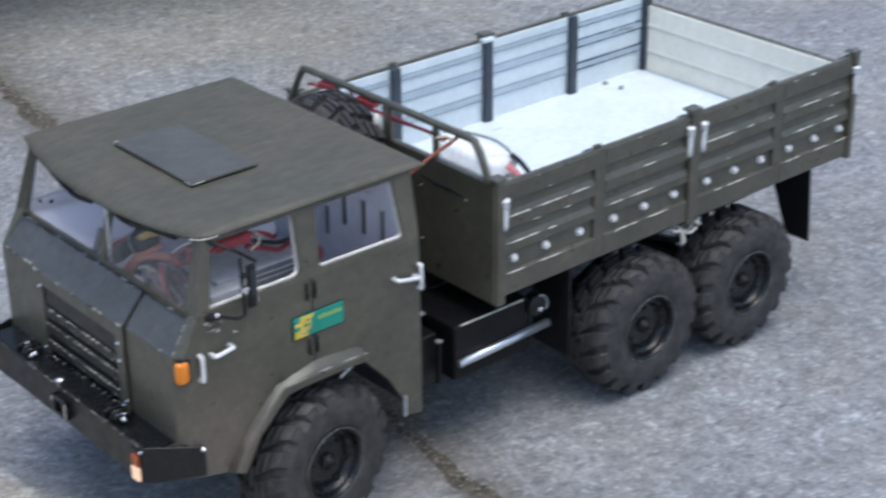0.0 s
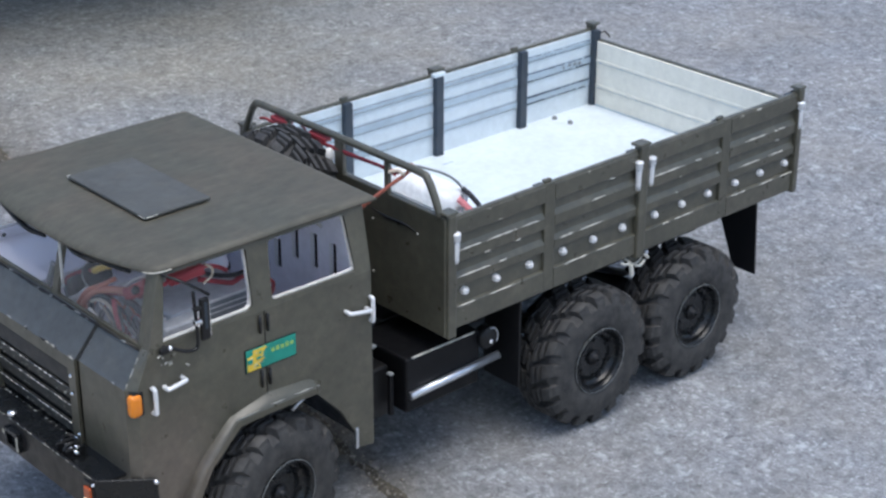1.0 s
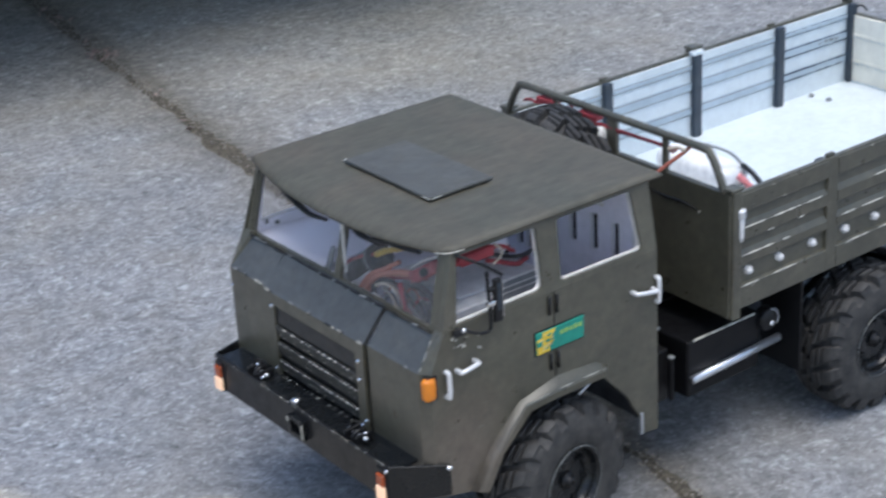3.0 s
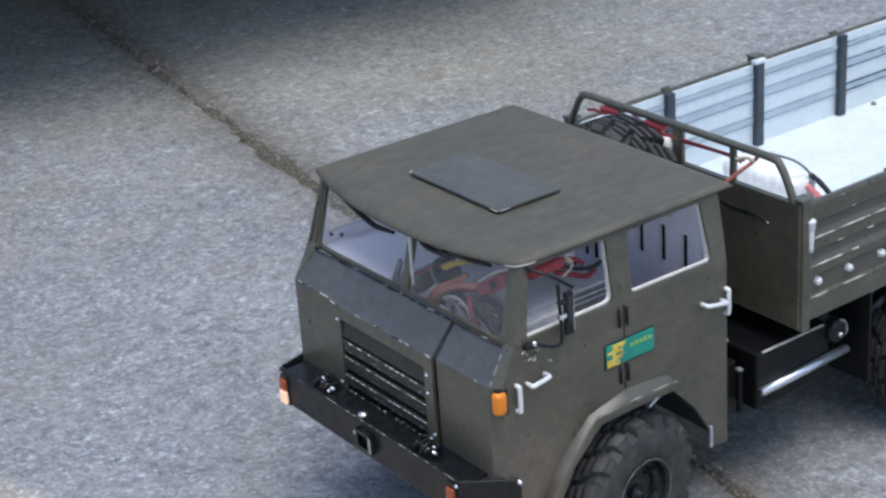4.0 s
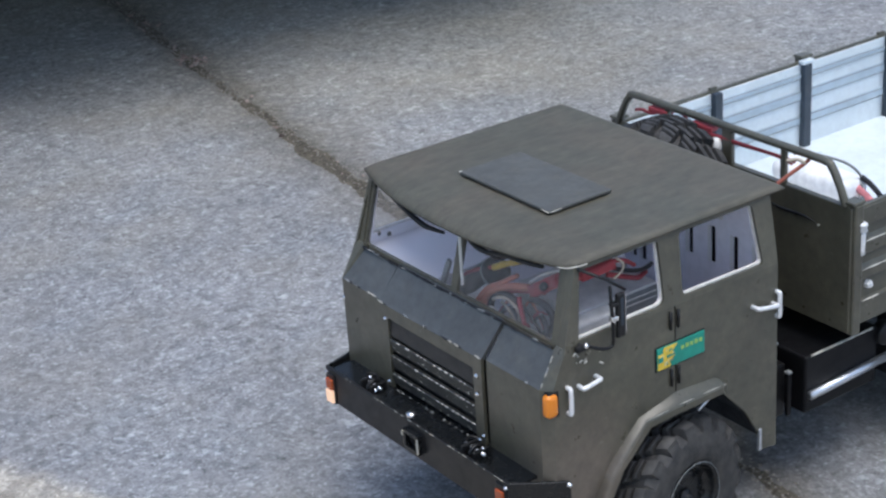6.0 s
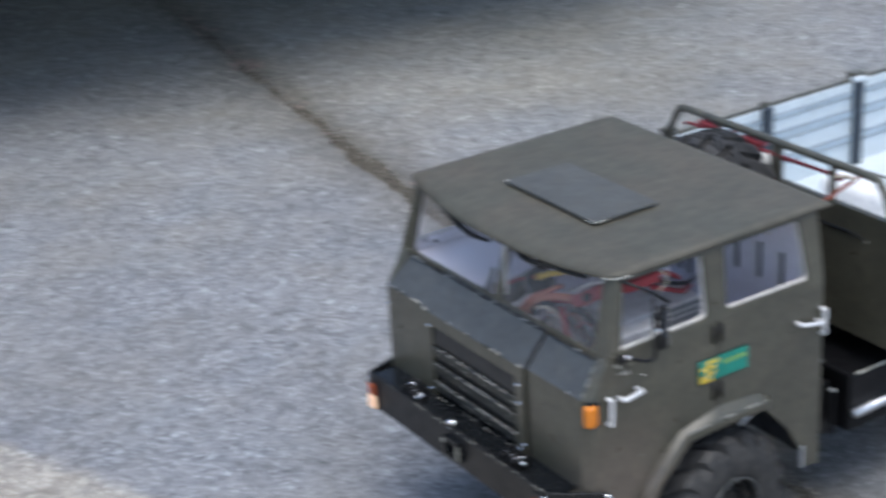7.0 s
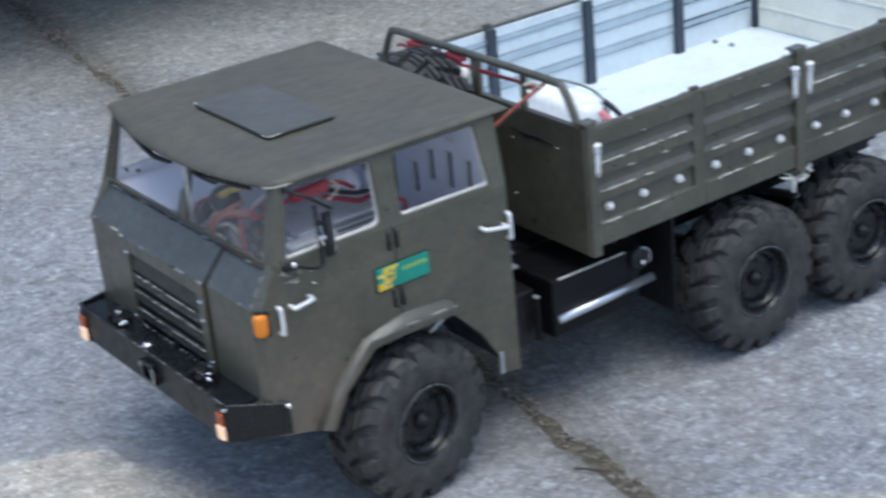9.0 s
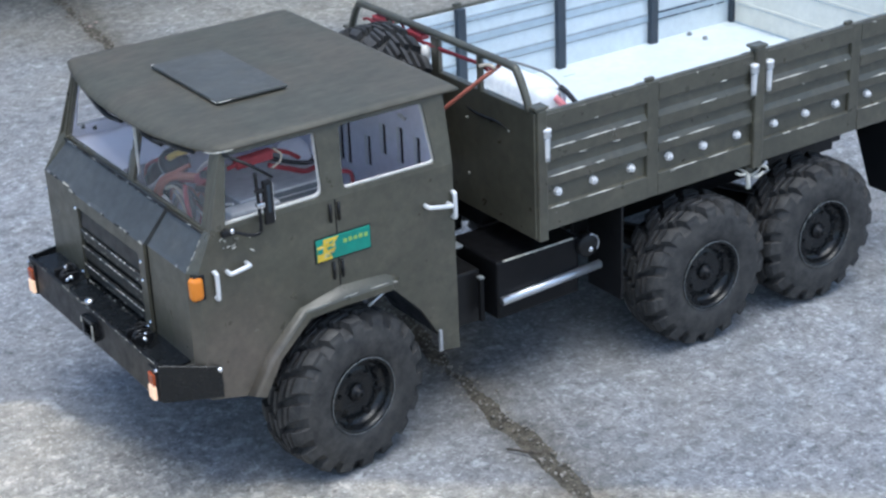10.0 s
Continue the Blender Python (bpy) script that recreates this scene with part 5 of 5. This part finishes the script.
# grey ring that puts the lip's highlight into colour
part("rim_highlight", lathe([(0.0276, h + 0.0007), (0.0279, h + 0.0004), (0.0282, h + 0.0008), (0.0279, h + 0.0011)], 48, close=True), GREYBOX, wheel, "thin grey ring painting the highlight on the rim's lip", True)
nut = None
for k in range(6):
    a = k * math.pi / 3
    m = pose(0.0158 * math.sin(a), h + 0.0084, 0.0158 * math.cos(a))
    if nut is None:
        nut = part("wheel_nut", lathe([(0, -0.0016), (0.0013, -0.0015), (0.0017, 0)], 6), GLOSSBLACK, wheel, place=m)
    else:
        again("wheel_nut", nut, wheel, m)
hole = None
for k in range(8):
    a = (k + 0.5) * math.pi / 4
    m = pose(0.0214 * math.sin(a), h + 0.0098, 0.0214 * math.cos(a), 0, math.degrees(a), 0)
    if hole is None:
        hole = part("vent_boss", lathe([(0, -0.0008), (0.0022, -0.0006), (0.0026, 0.002)], 10), BLACK, wheel, place=m)
    else:
        again("vent_boss", hole, wheel, m)
RZ = R_TYRE - 0.0010
copy_thing(wheel, pose(0.4352, -0.1148, RZ, 0, 13, 0))
copy_thing(wheel, pose(0.0002, -0.1072, RZ, 0, 0, 9) @ pose(0, 0, 0, 0, 40, 0))
copy_thing(wheel, pose(0.0060, 0.1030, RZ, 0, 0, 189))
copy_thing(wheel, pose(0.3142, 0.1148, RZ, 0, 0, 180))
copy_thing(wheel, pose(0.4352, 0.1148, RZ, 0, 0, 180))
spare = copy_thing(wheel, pose(0.1270, 0.0310, 0.1975, 0, 0, -90))
tagged(spare, "spare wheel standing upright behind the cab")

# ---- cargo bed ----
X0, X1, XM = 0.1600, 0.5715, 0.3675
Z_BED, Z_RAIL, Z_LOW = 0.1485, 0.2245, 0.1335


def side_panel(xa, xb, s):
    """A pressed side: channels with a square upper lip and a sloping lower ledge."""
    prof = [(0.1208, Z_LOW), (0.1246, Z_LOW), (0.1249, Z_LOW + 0.0006), (0.1249, 0.1503), (0.1245, 0.1508), (0.1222, 0.1520), (0.1217, 0.1660), (0.1246, 0.1675), (0.1249, 0.1682), (0.1249, 0.1742), (0.1244, 0.1752), (0.1224, 0.1785), (0.1218, 0.1860), (0.1246, 0.1868), (0.1249, 0.1876), (0.1249, 0.1955), (0.1244, 0.1966), (0.1224, 0.2000), (0.1218, 0.2076), (0.1246, 0.2085), (0.1249, 0.2092), (0.1249, 0.2216), (0.1244, 0.2222), (0.1208, 0.2222)]
    bm = bmesh.new()
    a = [bm.verts.new((xa, s * y, z)) for y, z in prof]
    b = [bm.verts.new((xb, s * y, z)) for y, z in prof]
    n = len(prof)
    for i in range(n):
        bm.faces.new((a[i], a[(i + 1) % n], b[(i + 1) % n], b[i]))
    bm.faces.new(a), bm.faces.new(b)
    return bm


bed = part("cargo_bed", box(X0 + 0.004, X1 - 0.002, -0.1195, 0.1195, Z_BED - 0.004, Z_BED, 0.0004), WHITE, truck, "white-floored cargo bed with ribbed olive sides")
for s in (-1, 1):
    def sy(a, b):
        return (min(s * a, s * b), max(s * a, s * b))

    part("side_board", box(X0, X1, *sy(0.1196, 0.1212), Z_LOW, Z_RAIL - 0.0025), OLIVE, bed)
    for xa, xb in ((X0, 0.2580), (0.2690, 0.4665), (0.4770, X1)):
        part("side_panel", side_panel(xa, xb, s), OLIVE, bed, "pressed olive side panel with three long channels")
    for xa, xb in ((0.2580, 0.2690), (0.4665, 0.4770)):
        part("side_rib", box(xa, xb, *sy(0.1209, 0.1247), Z_LOW, Z_RAIL - 0.0010, 0.0006), OLIVE, bed)
    part("top_rail", box(X0, X1, *sy(0.1198, 0.1240), Z_RAIL - 0.0030, Z_RAIL - 0.0008, 0.0008), OLIVE, bed)
    for x, z0, w in ((0.1612, 0.1275, 0.0042), (XM, 0.1300, 0.0050), (X1 - 0.0030, 0.1310, 0.0032)):
        post = part("corner_post", box(x - w, x + w, *sy(0.1190, 0.1272), z0, Z_RAIL + 0.0022, 0.0012), OLIVE, truck)
        part("post_cap", box(x - w - 0.0018, x + w + 0.0018, *sy(0.1165, 0.1270), Z_RAIL + 0.0020, Z_RAIL + 0.0046, 0.0010), OLIVE, post)
    for x, dz in ((0.1650, -0.0030), (0.3612, 0.0), (0.3765, 0.0), (0.5682, 0.0)):
        latch = part("latch", tube([(x, s * 0.1262, 0.1915 + dz), (x, s * 0.1264, 0.2092 + dz)], lambda t: 0.0022 + 0.0004 * t, 10), HANDLE, truck, "bright metal drop-side latch", True)
        part("latch_head", lathe([(0.0, -0.0036), (0.0028, -0.0034), (0.0036, -0.0026), (0.0029, 0.0002), (0.0036, 0.0010), (0.0036, 0.0028), (0.0022, 0.0036), (0.0, 0.0036)], 12), HANDLE, latch, "", True, pose(x, s * 0.1264, 0.2122 + dz, 90, 0, 0))
        part("latch_collar", box(x - 0.0025, x + 0.0025, *sy(0.1246, 0.1282), 0.2077 + dz, 0.2086 + dz, 0.0004), GREYBOX, latch)
        part("latch_foot", box(x - 0.0021, x + 0.0021, *sy(0.1246, 0.1274), 0.1900 + dz, 0.1922 + dz, 0.0006), DULL, latch)
    bolt = None
    for x in (0.1767, 0.2092, 0.2440, 0.2805, 0.3143, 0.3483, 0.3868, 0.4204, 0.4534, 0.4888, 0.5222, 0.5559):
        m = pose(x, s * 0.1216, 0.1610, 0, x * 7919 % 60, 0 if s < 0 else 180)
        if bolt is None:
            bolt = part("side_bolt", lathe([(0, -0.0050), (0.0012, -0.0050), (0.0015, -0.0036), (0.0029, -0.0034), (0.0033, -0.0018), (0.0036, 0.0)], 6), HANDLE, bed, "bright hex nut in the lower channel", place=m)
        else:
            again("side_bolt", bolt, bed, m)
    # worn streaks on the band edges, brightened to carry the light they catch
    rng = random.Random(31 + s)
    for z in (0.1962, 0.1748, 0.1507):
        x = X0 + 0.008
        while x < X1 - 0.02:
            ln = rng.uniform(0.006, 0.040)
            if rng.random() < 0.9 and not any(abs(x + ln / 2 - q) < ln / 2 + 0.006 for q in (XM, 0.2635, 0.4718)):
                part("worn_streak", tube([(x, s * 0.1245, z - 0.0002), (x + ln, s * 0.1245, z - 0.0002)], lambda t: 0.0002 + 0.0006 * (0.6 + 0.4 * math.sin(t * 17 + x * 900)) * math.sin(t * math.pi) ** 0.5, 6), WORN, bed)
            x += ln + rng.uniform(0.004, 0.018)
    for k in range(26):
        x, z = rng.uniform(X0 + 0.01, X1 - 0.01), rng.choice((0.1960, 0.1870, 0.1745, 0.2090, 0.1495, 0.2212, 0.1345)) + rng.uniform(-0.0004, 0.0004)
        if all(abs(x - q) > 0.008 for q in (XM, 0.2635, 0.4718)):
            part("paint_chip", tube([(x, s * 0.1245, z), (x + rng.uniform(0.001, 0.005), s * 0.1245, z)], rng.uniform(0.0003, 0.0007), 5), WORN, bed)
    for x in (0.262, 0.464):
        part("rail_knob", box(x - 0.004, x + 0.004, *sy(0.1198, 0.1232), Z_RAIL - 0.0010, Z_RAIL + 0.0022, 0.0010), OLIVE, bed)
    # white inner lining, raised ribs with their shade put in as grey, and dark stakes
    lin = part("side_lining", box(X0 + 0.005, X1 - 0.003, *sy(0.1182, 0.1195), Z_BED, Z_RAIL - 0.0030), WHITE, truck, "white inner face of the drop side")
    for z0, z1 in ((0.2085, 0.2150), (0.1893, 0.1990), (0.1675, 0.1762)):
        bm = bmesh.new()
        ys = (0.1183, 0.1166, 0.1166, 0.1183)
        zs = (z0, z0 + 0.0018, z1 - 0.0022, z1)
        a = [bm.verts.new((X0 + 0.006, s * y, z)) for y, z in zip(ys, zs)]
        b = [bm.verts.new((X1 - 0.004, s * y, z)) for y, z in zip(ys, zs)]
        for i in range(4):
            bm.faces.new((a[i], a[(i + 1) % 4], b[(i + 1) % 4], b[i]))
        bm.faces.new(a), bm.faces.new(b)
        part("lining_rib", bm, SHADE_GRIME_GREY, lin, "pressed rib, greyed to paint in its shade")
    for x in (0.2605, 0.3645, 0.4690, 0.5660):
        part("stake", box(x - 0.0042, x + 0.0042, *sy(0.1120, 0.1176), Z_BED, Z_RAIL - (0.0040 if s < 0 else 0.0015), 0.0006), POST, bed, "blue-black painted stake post")

# dark lines painting shade along the far ribs' folds, heavier and chipped black in the rear bay
rng = random.Random(77)
for i, (z0, z1) in enumerate(((0.2085, 0.2150), (0.1893, 0.1990), (0.1675, 0.1762))):
    for z in (z0 + 0.0012, z1 - 0.0012):
        for x0, x1 in ((0.168, 0.2555), (0.266, 0.359), (0.370, 0.4635)):
            part("grime_shade_line", tube([(x0, 0.1168, z), (x1, 0.1168, z)], 0.00035, 5), GREYBOX, bed)
        x = 0.476
        while x < 0.556:
            ln = rng.uniform(0.008, 0.030)
            part("chip_line", tube([(x, 0.1167, z), (min(x + ln, 0.5605), 0.1167, z)], rng.uniform(0.0004, 0.0008) if i else 0.0003, 5), POST, bed)
            x += ln + rng.uniform(0.0, 0.004)
for x, z in ((0.538, 0.1945), (0.531, 0.1950), (0.524, 0.1942), (0.545, 0.1940)):
    part("paint_chip", box(x, x + rng.uniform(0.002, 0.005), 0.1160, 0.1166, z - 0.0012, z + 0.0012), GREYBOX, bed)
part("white_cap", box(0.3590, 0.3720, 0.1125, 0.1190, 0.2225, 0.2262, 0.0010), WHITE, bed, "white cap on the middle stake")

# tailgate
gate = part("tailgate", box(X1 - 0.0035, X1 + 0.0010, -0.1190, 0.1190, Z_LOW, 0.2140, 0.0006), OLIVE, truck)
part("tailgate_lining", box(X1 - 0.0058, X1 - 0.0034, -0.1140, 0.1140, Z_BED, 0.2125, 0.0004), CREAM, gate, "cream inner face of the tailgate")
for z in (0.1690, 0.1940):
    part("tailgate_line", box(X1 - 0.0066, X1 - 0.0057, -0.1140, 0.1140, z - 0.0013, z + 0.0013, 0.0004), CREAM, gate)
for z, r in ((Z_BED + 0.0006, 0.0007), (0.1672, 0.0003), (0.1922, 0.0003)):
    part("grime_shade_line", tube([(X1 - 0.0063, -0.1130, z), (X1 - 0.0063, 0.1130, z)], r * 0.8, 5), SHADE_GRIME_GREY, gate)
for s in (-1, 1):
    part("tailgate_hook", tube(smooth_line([(X1 - 0.004, s * 0.1150, 0.2180), (X1 + 0.004, s * 0.1120, 0.2200), (X1 + 0.005, s * 0.1060, 0.2160)]), 0.0009, 6), BLACK, gate, "", True)

# headboard with a tubular rack
part("headboard", box(X0 - 0.0045, X0 + 0.0010, -0.1245, 0.1245, 0.1290, 0.2250, 0.0008), OLIVE, bed)
part("headboard_lining", box(X0 + 0.0012, X0 + 0.0030, -0.1160, 0.1160, Z_BED, 0.2235), WHITE, bed)
for y, z, r in ((-0.0950, 0.2040, 0.0009), (-0.0440, 0.2000, 0.0008), (-0.0440, 0.1560, 0.0011)):
    part("headboard_screw", lathe([(0, -0.0012), (r * 0.8, -0.0010), (r, 0)], 8), DULL, bed, "", True, pose(X0 - 0.0045, y, z, 0, 0, -90))
part("headboard_mark", tube(smooth_line([(X0 - 0.0046, -0.0420, 0.2080), (X0 - 0.0047, -0.0600, 0.2062), (X0 - 0.0047, -0.0800, 0.2068), (X0 - 0.0046, -0.0930, 0.2050)]), lambda t: 0.0002 + 0.0010 * math.sin(t * math.pi), 6), BLACK, bed, "dark wavy mark on the headboard")
XB = 0.1572
rack = part("rack", tube(smooth_line([(XB, 0.1180, 0.2240), (XB, 0.1120, 0.2370), (XB, 0.1045, 0.2490), (XB, 0.0960, 0.2525), (XB, 0.05, 0.2528), (XB, -0.05, 0.2528), (XB, -0.0960, 0.2525), (XB, -0.1045, 0.2490), (XB, -0.1120, 0.2370), (XB, -0.1180, 0.2240)], 6), 0.0030, 10), OLIVE, truck, "olive tubular rack above the headboard", True)
for y, w in ((-0.0040, 0.0050), (-0.0595, 0.0022), (0.0600, 0.0022)):
    part("rack_post", box(XB - 0.0020, XB + 0.0020, y - w, y + w, 0.2230, 0.2515, 0.0008), OLIVE, rack)

# nuts on the bed floor and a scrape
for x, y in ((0.5085, 0.1105), (0.5110, 0.0920)):
    part("floor_nut", lathe([(0, 0.0030), (0.0016, 0.0028), (0.0024, 0.0018), (0.0026, 0.0)], 6), GREYBOX, bed, "small grey nut on the bed floor", place=pose(x, y, Z_BED, 90, 0, 0))
part("floor_scrape", box(0.352, 0.364, 0.0940, 0.0952, Z_BED, Z_BED + 0.0004), SHADE_GRIME_GREY, bed)

# under-bed linkage and brackets
part("bed_linkage", tube(smooth_line([(0.3560, -0.1180, 0.1300), (0.3600, -0.1225, 0.1265), (0.3640, -0.1230, 0.1235), (0.3720, -0.1225, 0.1250), (0.3780, -0.1200, 0.1290)]), 0.0013, 7), DULL, bed, "dull worn linkage under the bed", True)
for pts, r in (([(0.3610, -0.1225, 0.1250), (0.3615, -0.1236, 0.1190), (0.3620, -0.1232, 0.1135)], 0.0019), ([(0.3665, -0.1228, 0.1215), (0.3720, -0.1235, 0.1205), (0.3780, -0.1225, 0.1225)], 0.0012), ([(0.3755, -0.1228, 0.1290), (0.3800, -0.1232, 0.1265), (0.3825, -0.1225, 0.1240)], 0.0013), ([(0.3500, -0.1218, 0.1285), (0.3545, -0.1228, 0.1262), (0.3590, -0.1228, 0.1258)], 0.0011)):
    part("linkage_arm", tube(smooth_line(pts), r, 7), WORN, bed, "", True)
part("linkage_block", box(0.360, 0.371, -0.1215, -0.1150, 0.1230, 0.1310, 0.0015), OLIVE, bed)
part("linkage_bolt", lathe([(0, -0.003), (0.0022, -0.0026), (0.003, 0)], 6), ALU, bed, "", False, pose(0.379, -0.1215, 0.1300))
for y in (-0.030, 0.030):
    part("subframe", box(0.170, 0.560, y - 0.006, y + 0.006, 0.1060, 0.1450), BLACK, bed)
for x in (0.20, 0.30, 0.37, 0.44, 0.55):
    part("cross_bearer", box(x - 0.004, x + 0.004, -0.1170, 0.1170, 0.1340, 0.1446), BLACK, bed)

# wiring that runs over the headboard
WIRES = [
    (RED, 0.0012, [(0.158, 0.098, 0.2400), (0.156, 0.088, 0.2430), (0.1545, 0.075, 0.2438), (0.1610, 0.058, 0.2480), (0.1600, 0.046, 0.2480), (0.1545, 0.030, 0.2440), (0.156, 0.000, 0.2435), (0.158, -0.030, 0.2430), (0.161, -0.056, 0.2420), (0.164, -0.064, 0.2400)]),
    (RED, 0.0009, [(0.1545, 0.022, 0.2440), (0.157, 0.002, 0.2410), (0.158, -0.020, 0.2415), (0.160, -0.048, 0.2415), (0.163, -0.062, 0.2380)]),
    (RUST_WIRE, 0.0015, [(0.112, -0.046, 0.2020), (0.131, -0.064, 0.2240), (0.145, -0.0745, 0.2380), (0.1545, -0.0810, 0.2462), (0.1620, -0.0800, 0.2490), (0.1700, -0.0720, 0.2480)]),
    (BEIGE, 0.0013, [(0.1490, -0.0700, 0.2470), (0.1530, -0.0760, 0.2485), (0.1530, -0.0830, 0.2480)]),
    (GREYBOX, 0.0010, [(0.160, -0.066, 0.2480), (0.172, -0.070, 0.2460), (0.184, -0.075, 0.2415), (0.196, -0.080, 0.2355), (0.204, -0.083, 0.2290), (0.2095, -0.0855, 0.2215)]),
    (WIREBLACK, 0.0021, [(0.2090, -0.0850, 0.2222), (0.2130, -0.0905, 0.2165), (0.2160, -0.0975, 0.2080), (0.2165, -0.1010, 0.1980), (0.2150, -0.1030, 0.1600)]),
    (PINK, 0.0026, [(0.2035, -0.0860, 0.2155), (0.2085, -0.0905, 0.2090), (0.2125, -0.0945, 0.2015), (0.2130, -0.0960, 0.1940), (0.2120, -0.0970, 0.1600)]),
    (RED, 0.0013, [(0.2060, -0.0860, 0.2150), (0.2110, -0.0910, 0.2075), (0.2145, -0.0950, 0.1990), (0.2145, -0.0970, 0.1900)]),
    (GREYBOX, 0.0012, [(0.2075, -0.0860, 0.2180), (0.2060, -0.0900, 0.2080), (0.2030, -0.0930, 0.1940)]),
]
for mat, r, pts in WIRES:
    part("wire", tube(smooth_line(pts), r, 8), mat, bed, "", True)
part("plug", box(-0.004, 0.004, -0.010, 0.010, -0.0020, 0.0020, 0.0010), RED, bed, "red plug", place=pose(0.1575, 0.069, 0.2468, 0, 0, 2))
part("plug", box(-0.004, 0.004, -0.010, 0.010, -0.0020, 0.0020, 0.0010), RED, bed, "red plug", place=pose(0.1575, 0.021, 0.2470, 3, 0, 2))
part("white_knob", lathe([(0, -0.007), (0.0034, -0.0056), (0.0048, 0.0), (0.0034, 0.0056), (0, 0.007)], 16), WIREWHITE, bed, "white plastic knob by the spare wheel", True, pose(0.152, 0.004, 0.2370, 90, 0, 0))

# white foam block behind the headboard with a wrapped pack on top
foam = part("foam_block", box(0.1650, 0.2180, -0.0980, -0.0100, Z_BED + 0.0002, 0.2045, 0.0016), BAGWHITE)
tagged(foam, "white foam block standing on the bed behind the headboard", "foam block")
# the shade line under the pack, drawn as a grey strip
part("foam_shade_line", box(0.1644, 0.2186, -0.0986, -0.0096, 0.2026, 0.2036), GREYBOX, foam, "grey strip painting the shade line under the pack")
pack = part("battery_pack", box(-0.0140, 0.0140, -0.0370, 0.0370, 0.0, 0.0165, 0.0070, segs=5), BAGWHITE, smooth=True, place=pose(0.2030, -0.0500, 0.2047, 0, 0, 0))
tagged(pack, "white wrapped battery pack lying on the foam block", "battery")

# ---- an unseen parked car, placed so that its underside darkens the ground beyond ----
car = tagged(new("car"), "unseen dark parked car, put on the concrete behind the truck to shade it", "car")
car.matrix_basis = pose(0.13, 1.01, 0, 0, 0, -7)
prof = [(0.18, 0.38), (0.05, 0.44), (0.0, 0.45), (0.05, 0.62), (0.35, 0.74), (0.95, 0.86), (1.55, 1.32), (2.9, 1.38), (3.6, 0.95), (4.1, 0.88), (4.2, 0.40), (4.1, 0.20)]
bm = bmesh.new()
a = [bm.verts.new((-0.92, y, z)) for y, z in prof]
b = [bm.verts.new((0.92, y, z)) for y, z in prof]
for i in range(len(prof)):
    j = (i + 1) % len(prof)
    bm.faces.new((a[i], a[j], b[j], b[i]))
bm.faces.new(a), bm.faces.new(b)
bmesh.ops.bevel(bm, geom=bm.edges[:], offset=0.05, segments=3, affect="EDGES", clamp_overlap=True)
part("body", bm, CARPAINT, car, smooth=True)
part("bumper", box(-0.80, 0.80, -0.03, 0.12, 0.42, 0.56, 0.03), CARPAINT, car)
for x in (-0.72, 0.72):
    for y in (0.85, 3.4):
        w = part("wheel", lathe([(0.0, -0.10), (0.20, -0.10), (0.29, -0.11), (0.315, -0.08), (0.32, 0.0), (0.315, 0.08), (0.29, 0.11), (0.20, 0.10), (0.0, 0.10)], 40), RUBBER, car, "black car tyre", True, pose(x, y, 0.318, 0, 0, 90))
